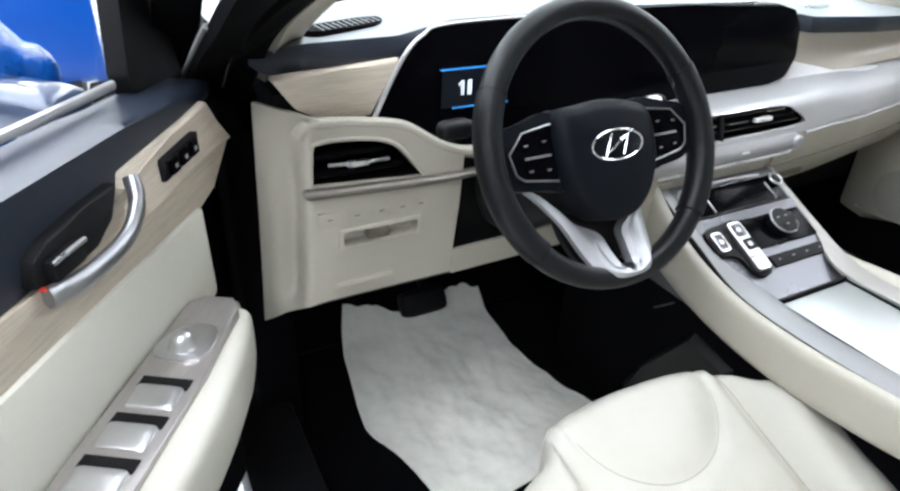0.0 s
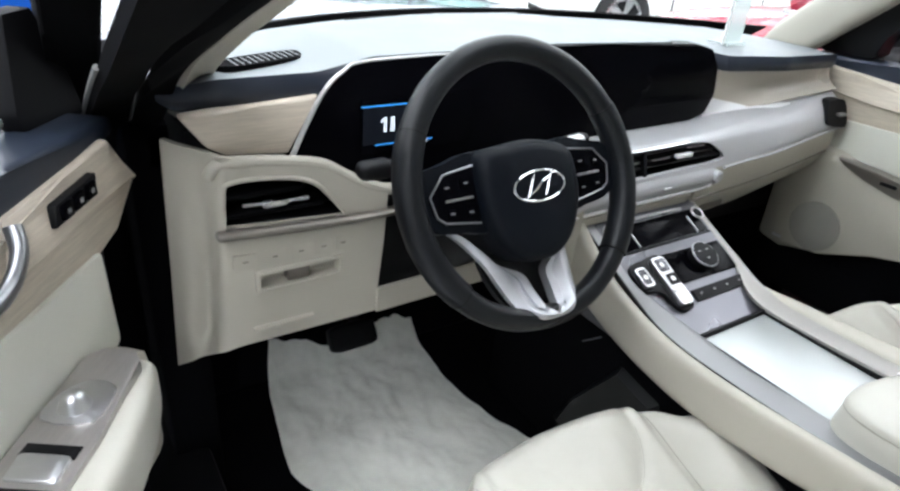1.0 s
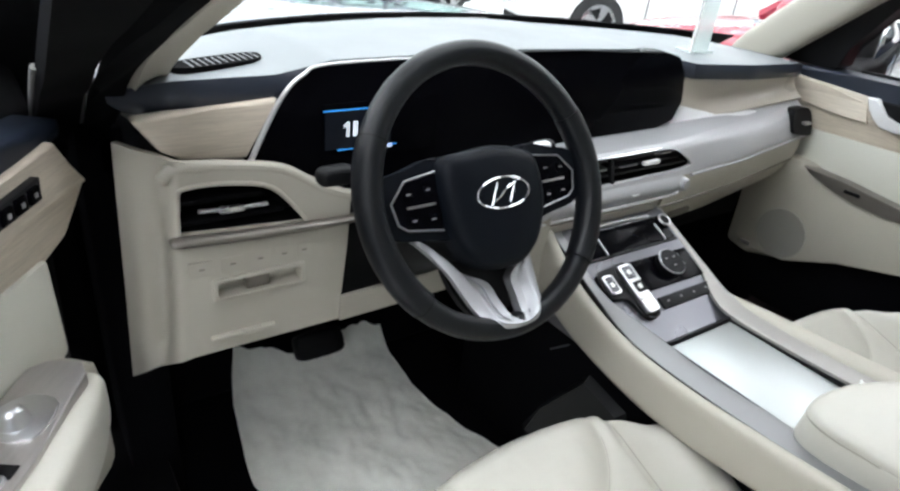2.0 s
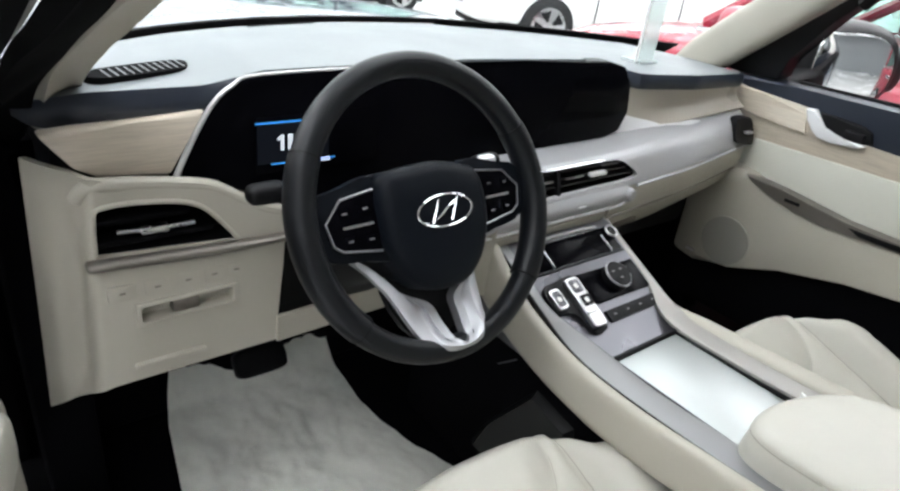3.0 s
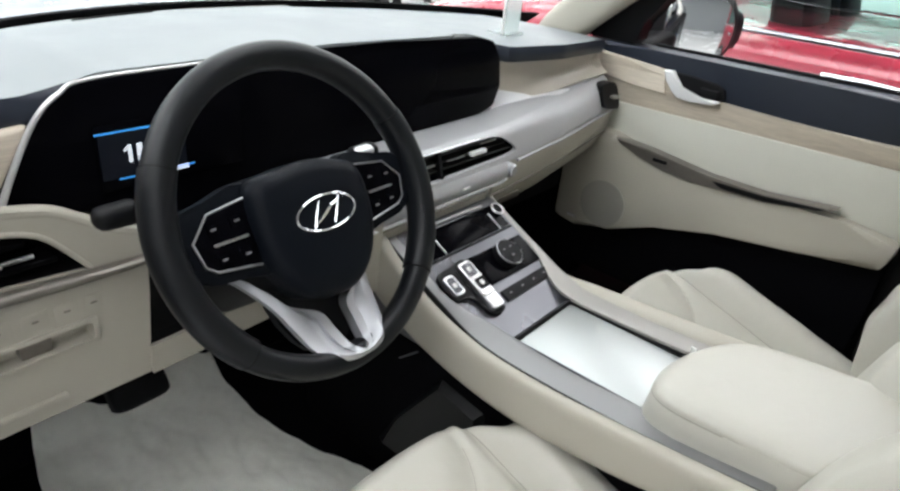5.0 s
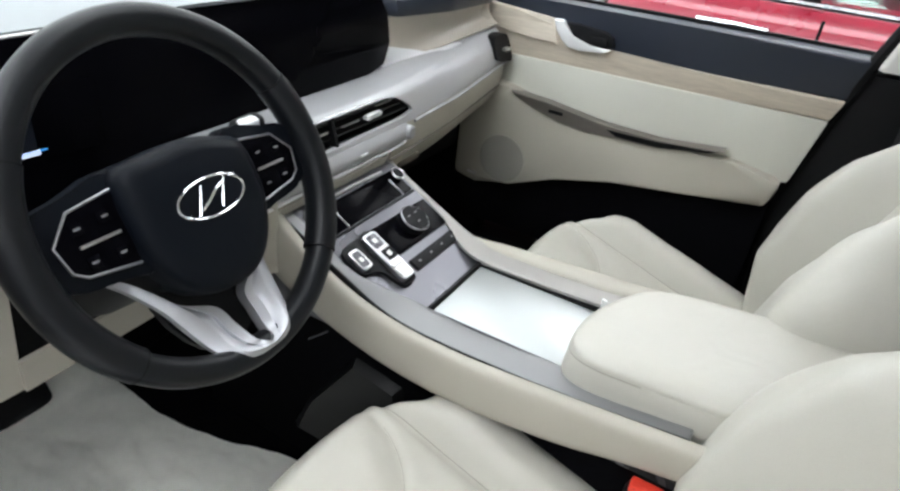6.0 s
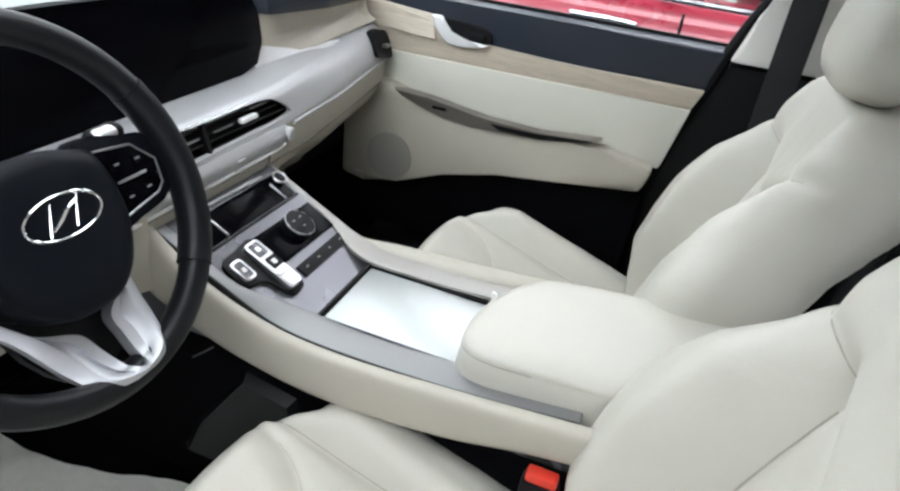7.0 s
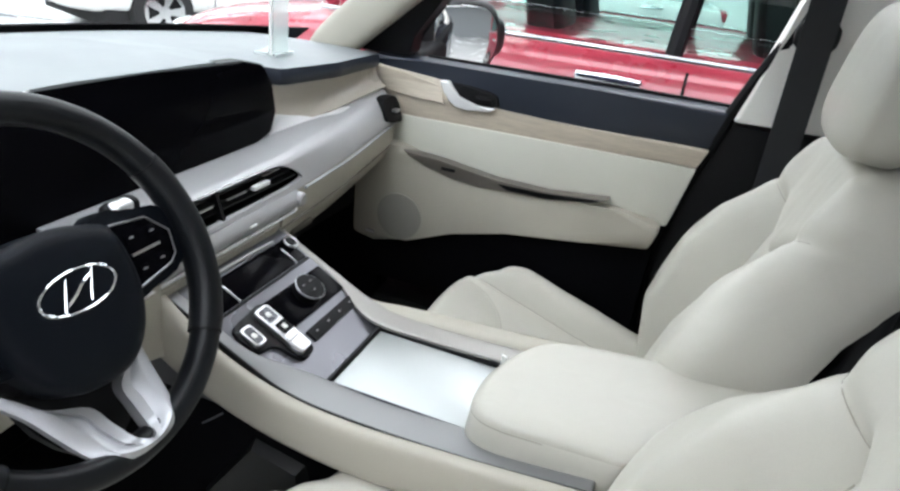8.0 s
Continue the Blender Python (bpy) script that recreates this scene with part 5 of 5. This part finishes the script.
part("armrest", sweep([(*dl(0.672, 0.128, 0.822), 0.040, 0.040), (*dl(0.662, 0.05, 0.825), 0.052, 0.044), (*dl(0.655, -0.10, 0.825), 0.060, 0.046), (*dl(0.655, -0.42, 0.825), 0.060, 0.046)], (1, 0, 0), (0, 0, 1), 6, 5, 28), LEATHER, driver_door, "cream armrest")
plate_pts = [(-0.642, 0.118), (-0.630, 0.0), (-0.626, -0.30), (-0.700, -0.30), (-0.704, 0.118), (-0.69, 0.135), (-0.655, 0.136)]
sw = part("switch_plate", slab([(x - hx, y - hy) for x, y in plate_pts], 2, 0.860 - 0.40, 0.8775 - 0.40, 0.003), PLATE, driver_door, "brushed taupe silver switch plate")
part("mirror_knob_base", slab([(x - hx, y - hy) for x, y in smoothpoly([(-0.645, 0.068), (-0.645, 0.018), (-0.696, 0.018), (-0.696, 0.055), (-0.675, 0.078)], 3)], 2, 0.4765, 0.4800, 0.001), SILVER, sw)
part("mirror_knob", sweep([(*dl(0.672, 0.038, 0.878), 0.017, 0.017), (*dl(0.672, 0.038, 0.888), 0.013, 0.013)], (1, 0, 0), (0, 1, 0), 3, 2, 20), SILVER, sw, "round silver mirror knob")
for y in (-0.012, -0.064, -0.116, -0.168):
    part("switch_well", slab([(-0.638 - hx, y - hy), (-0.638 - hx, y - 0.016 - hy), (-0.690 - hx, y - 0.016 - hy), (-0.690 - hx, y - hy)], 2, 0.4765, 0.4788, 0.0008), BLACK, sw)
    part("window_switch", sweep([(*dl(0.664, y - 0.018, 0.8785), 0.024, 0.005), (*dl(0.664, y - 0.042, 0.877), 0.024, 0.003)], (1, 0, 0), (0, 0, 1), 3, 4, 16), SILVER, sw)
part("lock_marker", slab(box2(-0.080 - hy, 1.0275 - 0.40, 0.0022, 0.0014), 0, -0.712 - hx, -0.704 - hx, 0.0005), REDPLASTIC, driver_door, "small red marker")
ms = part("memory_switch", slab([(y - hy, z - 0.40) for y, z in [(0.209, 1.060), (0.128, 1.056), (0.121, 1.033), (0.205, 1.035)]], 0, -0.716 - hx, -0.715 - hx + 0.012, 0.002), BLACK, driver_door, "black seat memory switch")
for i in range(3):
    part("button", slab(box2(0.190 - 0.024 * i - hy, 1.047 - 0.001 * i - 0.40, 0.009, 0.008), 0, -0.704 - hx, -0.702 - hx + 0.003, 0.001), GLOSS, ms)
    part("button_mark", slab(box2(0.190 - 0.024 * i - hy, 1.047 - 0.001 * i - 0.40, 0.0025, 0.0025), 0, -0.7 - hx, -0.698 - hx, 0), MARK, ms)

# ---------------------------------------------------------------- footwell things, dash bottle
mat_thing = thing("floor_mat", (-0.37, 0.36, 0.347), "crumpled white paper floor mat in the footwell", "floor mat")


def paper(u, v):
    x0, x1 = lerp(v, (0, 0.08, 0.19, 0.28, 0.345, 0.53, 0.61, 0.72, 1), (-0.185, -0.197, -0.216, -0.245, -0.240, -0.212, -0.192, -0.152, -0.140)), lerp(v, (0, 0.11, 0.256, 0.394, 0.533, 0.70, 1), (0.23, 0.222, 0.182, 0.165, 0.175, 0.203, 0.21))
    x = x0 + (x1 - x0) * u
    y = -0.32 + 0.90 * v
    z = 0.006 + 0.010 * (noise.noise(Vector((x * 9, y * 6, 1.3))) + 0.6 * noise.noise(Vector((x * 22, y * 18, 4))) + 0.35 * abs(noise.noise(Vector((x * 30, y * 30, 9))))) + 0.008
    if y > 0.20:
        z += (y - 0.20) ** 1.3 * 1.15
    return (x, y, z + 0.004)


part("paper", sheet(paper, 80, 120, 0.003), PAPER, mat_thing)
pedal = thing("brake_pedal", (-0.395, 0.50, 0.482), "black rubber brake pedal above the mat", "pedal")
part("pad", pillow((0, 0, 0), (0.055, 0.022, 0.030), 5, 5, 24, 10, (-35, 0, 0)), RUBBER, pedal)
part("arm", tube([(0.02, 0.02, 0.0), (0.02, 0.10, 0.10), (0.02, 0.15, 0.30)], 0.012, 8, 4), BLACK, pedal)
kick = thing("tunnel_side_cover", (-0.122, 0.0, 0.58), "dark grey plastic tunnel side cover", "side cover")
part("cover", loft([[(x, 0.120, -0.14), (x, 0.082, -0.060), (x, -0.012, 0.082), (x, -0.10, 0.066), (x, -0.16, -0.14)] if k == 0 else [(x, 0.100, -0.13), (x, 0.070, -0.052), (x, -0.016, 0.072), (x, -0.092, 0.056), (x, -0.14, -0.13)] for k, x in enumerate((0.004, -0.012))]), DARKGREY, kick)
part("upper_edge", tube([(-0.004, 0.080, 0.078), (-0.004, 0.062, 0.094), (-0.004, 0.040, 0.114)], 0.0016, 6, 3), GUNMETAL, kick)
bottle = thing("acrylic_stand", (0.40, 0.31, 1.122), "clear acrylic stand on the dash top", "stand")
part("front_face", slab([(-0.034, 0.0), (0.026, 0.0), (0.030, 0.17), (-0.026, 0.17)], 1, -0.012, -0.006), CLEAR, bottle)
part("side_face", slab([(-0.010, 0.0), (0.026, 0.0), (0.026, 0.17), (-0.008, 0.17)], 0, 0.026, 0.030), CLEAR, bottle)
part("edge_strip", tube([(-0.034, -0.012, 0.004), (-0.030, -0.012, 0.17)], 0.003, 8, 2), WHITEPAINT, bottle, "white edge strip")
part("foot", slab([(-0.03, -0.02), (0.034, -0.02), (0.034, 0.03), (-0.03, 0.03)], 2, 0.0, 0.006), CLEAR, bottle)


# ---------------------------------------------------------------- cars standing round
def parked_car(name, at, turn, paint, label, length=4.5, height=1.62, group="parked cars"):
    root = thing(name, at, label, "car", group, "", (0, 0, turn))
    L = length / 2
    sec = [(-L, 0.62, 0.55, 0.80), (-L + 0.12, 0.82, 0.32, 0.98), (-L + 0.8, 0.90, 0.27, 1.02), (0, 0.92, 0.26, 1.0), (L - 1.3, 0.91, 0.27, 0.98), (L - 0.4, 0.87, 0.28, 0.88), (L - 0.05, 0.74, 0.34, 0.74), (L, 0.55, 0.45, 0.62)]
    rows = spline([(y, w, lo, hi) for y, w, lo, hi in sec], 5)
    part("body", loft([ring((0, r[0], (r[2] + r[3]) / 2), (1, 0, 0), (0, 0, 1), r[1], (r[3] - r[2]) / 2, 5, 40) for r in rows]), paint, root)
    part("underbody", box((-0.80, -L + 0.35, 0.15), (0.80, L - 0.35, 0.36), 0.03), TYRE, root, "black underbody")
    cab = [(-L + 0.25, 0.74, 0.98), (-L + 0.55, 0.72, height - 0.06), (-0.4, 0.72, height), (L - 2.0, 0.70, height - 0.05), (L - 1.05, 0.76, 0.98)]
    part("greenhouse", loft([ring((0, y, (0.93 + z) / 2), (1, 0, 0), (0, 0, 1), w, (z - 0.93) / 2 + 0.01, 5, 32) for y, w, z in cab]), TINTED, root, "teal tinted windows")
    for sx in (-0.36, 0.36):
        for sy in (-0.75, 0.25):
            part("seat_back", pillow((sx, sy, 1.0), (0.22, 0.09, 0.34), 4, 4, 16, 8, (-14, 0, 0)), BLACK, root, "dark seat back")
            part("head_rest", pillow((sx, sy - 0.11, 1.40), (0.12, 0.05, 0.09), 3, 3, 14, 8), BLACK, root)
    part("roof", sheet(lambda u, v: (-0.70 + 1.40 * u, -L + 0.45 + (length - 2.35) * v, height + 0.012 - 0.05 * (2 * u - 1) ** 4 - 0.06 * (2 * v - 1) ** 4), 12, 12, 0.02), paint, root)
    for s in (-1, 1):
        for y0, y1, z1 in ((-L + 0.30, -L + 0.55, height - 0.05), (-0.35, -0.40, height - 0.02), (L - 1.08, L - 1.95, height - 0.05)):
            part("pillar", tube([(s * 0.79, y0, 0.98), (s * 0.745, (y0 + y1) / 2, (0.98 + z1) / 2), (s * 0.68, y1, z1)], 0.035, 8, 3), BLACK if y0 == -0.35 else paint, root)
        part("belt_strip", tube([(s * 0.885, -L + 0.35, 0.995), (s * 0.905, 0.0, 0.985), (s * 0.89, L - 1.1, 0.965)], 0.012, 8, 5), CHROME, root, "chrome belt strip")
        for y in (-1.20, -0.13):
            part("handle", sweep([(s * 0.925, y - 0.125, 0.880, 0.014, 0.016), (s * 0.940, y, 0.883, 0.016, 0.019), (s * 0.925, y + 0.125, 0.880, 0.014, 0.016)], (1, 0, 0), (0, 0, 1), 4, 3, 14), CHROME, root, "chrome door handle")
        for y in (-0.42, 0.72):
            part("door_gap", tube([(s * 0.923, y, 0.95), (s * 0.935, y, 0.65), (s * 0.915, y, 0.36)], 0.006, 6, 4), BLACK, root)
        part("headlight", pillow((s * 0.66, L - 0.16, 0.72), (0.15, 0.10, 0.06), 3, 3, 16, 8, (0, 0, -s * 30)), CHROME, root, "clear headlight")
        part("tail_light", pillow((s * 0.66, -L + 0.07, 0.86), (0.14, 0.06, 0.08), 3, 3, 16, 8), REDPAINT, root, "red tail light")
        part("side_mirror", pillow((s * 1.0, L - 1.35, 1.02), (0.11, 0.06, 0.075), 3, 3, 16, 8), paint, root)
        for y in (-L + 0.85, L - 0.9):
            w = part("wheel", slab([(y + 0.33 * math.cos(t), 0.33 + 0.33 * math.sin(t)) for t in np.linspace(0, 6.2832, 32, endpoint=False)], 0, *sorted((s * 0.70, s * 0.925)), 0.03), TYRE, root, "black tyre")
            part("rim", slab([(y + 0.22 * math.cos(t), 0.33 + 0.22 * math.sin(t)) for t in np.linspace(0, 6.2832, 28, endpoint=False)], 0, *sorted((s * 0.90, s * 0.931)), 0.008), SILVER, w, "silver alloy rim")
            for k in range(5):
                a = k * 1.2566
                part("rim_gap", slab([(y + 0.19 * math.cos(a + d) * q, 0.33 + 0.19 * math.sin(a + d) * q) for d, q in ((-0.35, 1), (0.35, 1), (0.2, 0.35), (-0.2, 0.35))], 0, *sorted((s * 0.925, s * 0.934))), BLACK, w)
    part("grille", box((-0.45, L - 0.06, 0.48), (0.45, L + 0.01, 0.66), 0.02), BLACK, root, "black front grille")
    part("plate_panel", box((-0.25, L + 0.0, 0.38), (0.25, L + 0.02, 0.46), 0.005), WHITEPAINT, root)
    return root


red = parked_car("parked_car", (2.85, -0.05, 0), 0, REDPAINT, "shiny red parked car with chrome door handles", 4.6, 1.62)
red.matrix_basis = red.matrix_basis @ Matrix.Diagonal((1, 1, 1.065, 1))
parked_car("parked_car", (6.4, 5.2, 0), 70, WHITEPAINT, "white parked car across the hall", 4.4, 1.6)
parked_car("parked_car", (8.2, 1.6, 0), 20, WHITEPAINT, "white parked car beyond the red one", 4.4, 1.6)
parked_car("parked_car", (3.2, 8.2, 0), 95, GREYPAINT, "grey parked car near the far wall", 4.4, 1.6)
parked_car("parked_car", (11.0, 6.8, 0), 40, GREYPAINT, "grey parked car at the far side", 4.4, 1.6)
parked_car("parked_car", (-2.95, 3.95, 0), 90, BLUEPAINT, "bright blue parked car ahead of the open door", 4.5, 1.6)
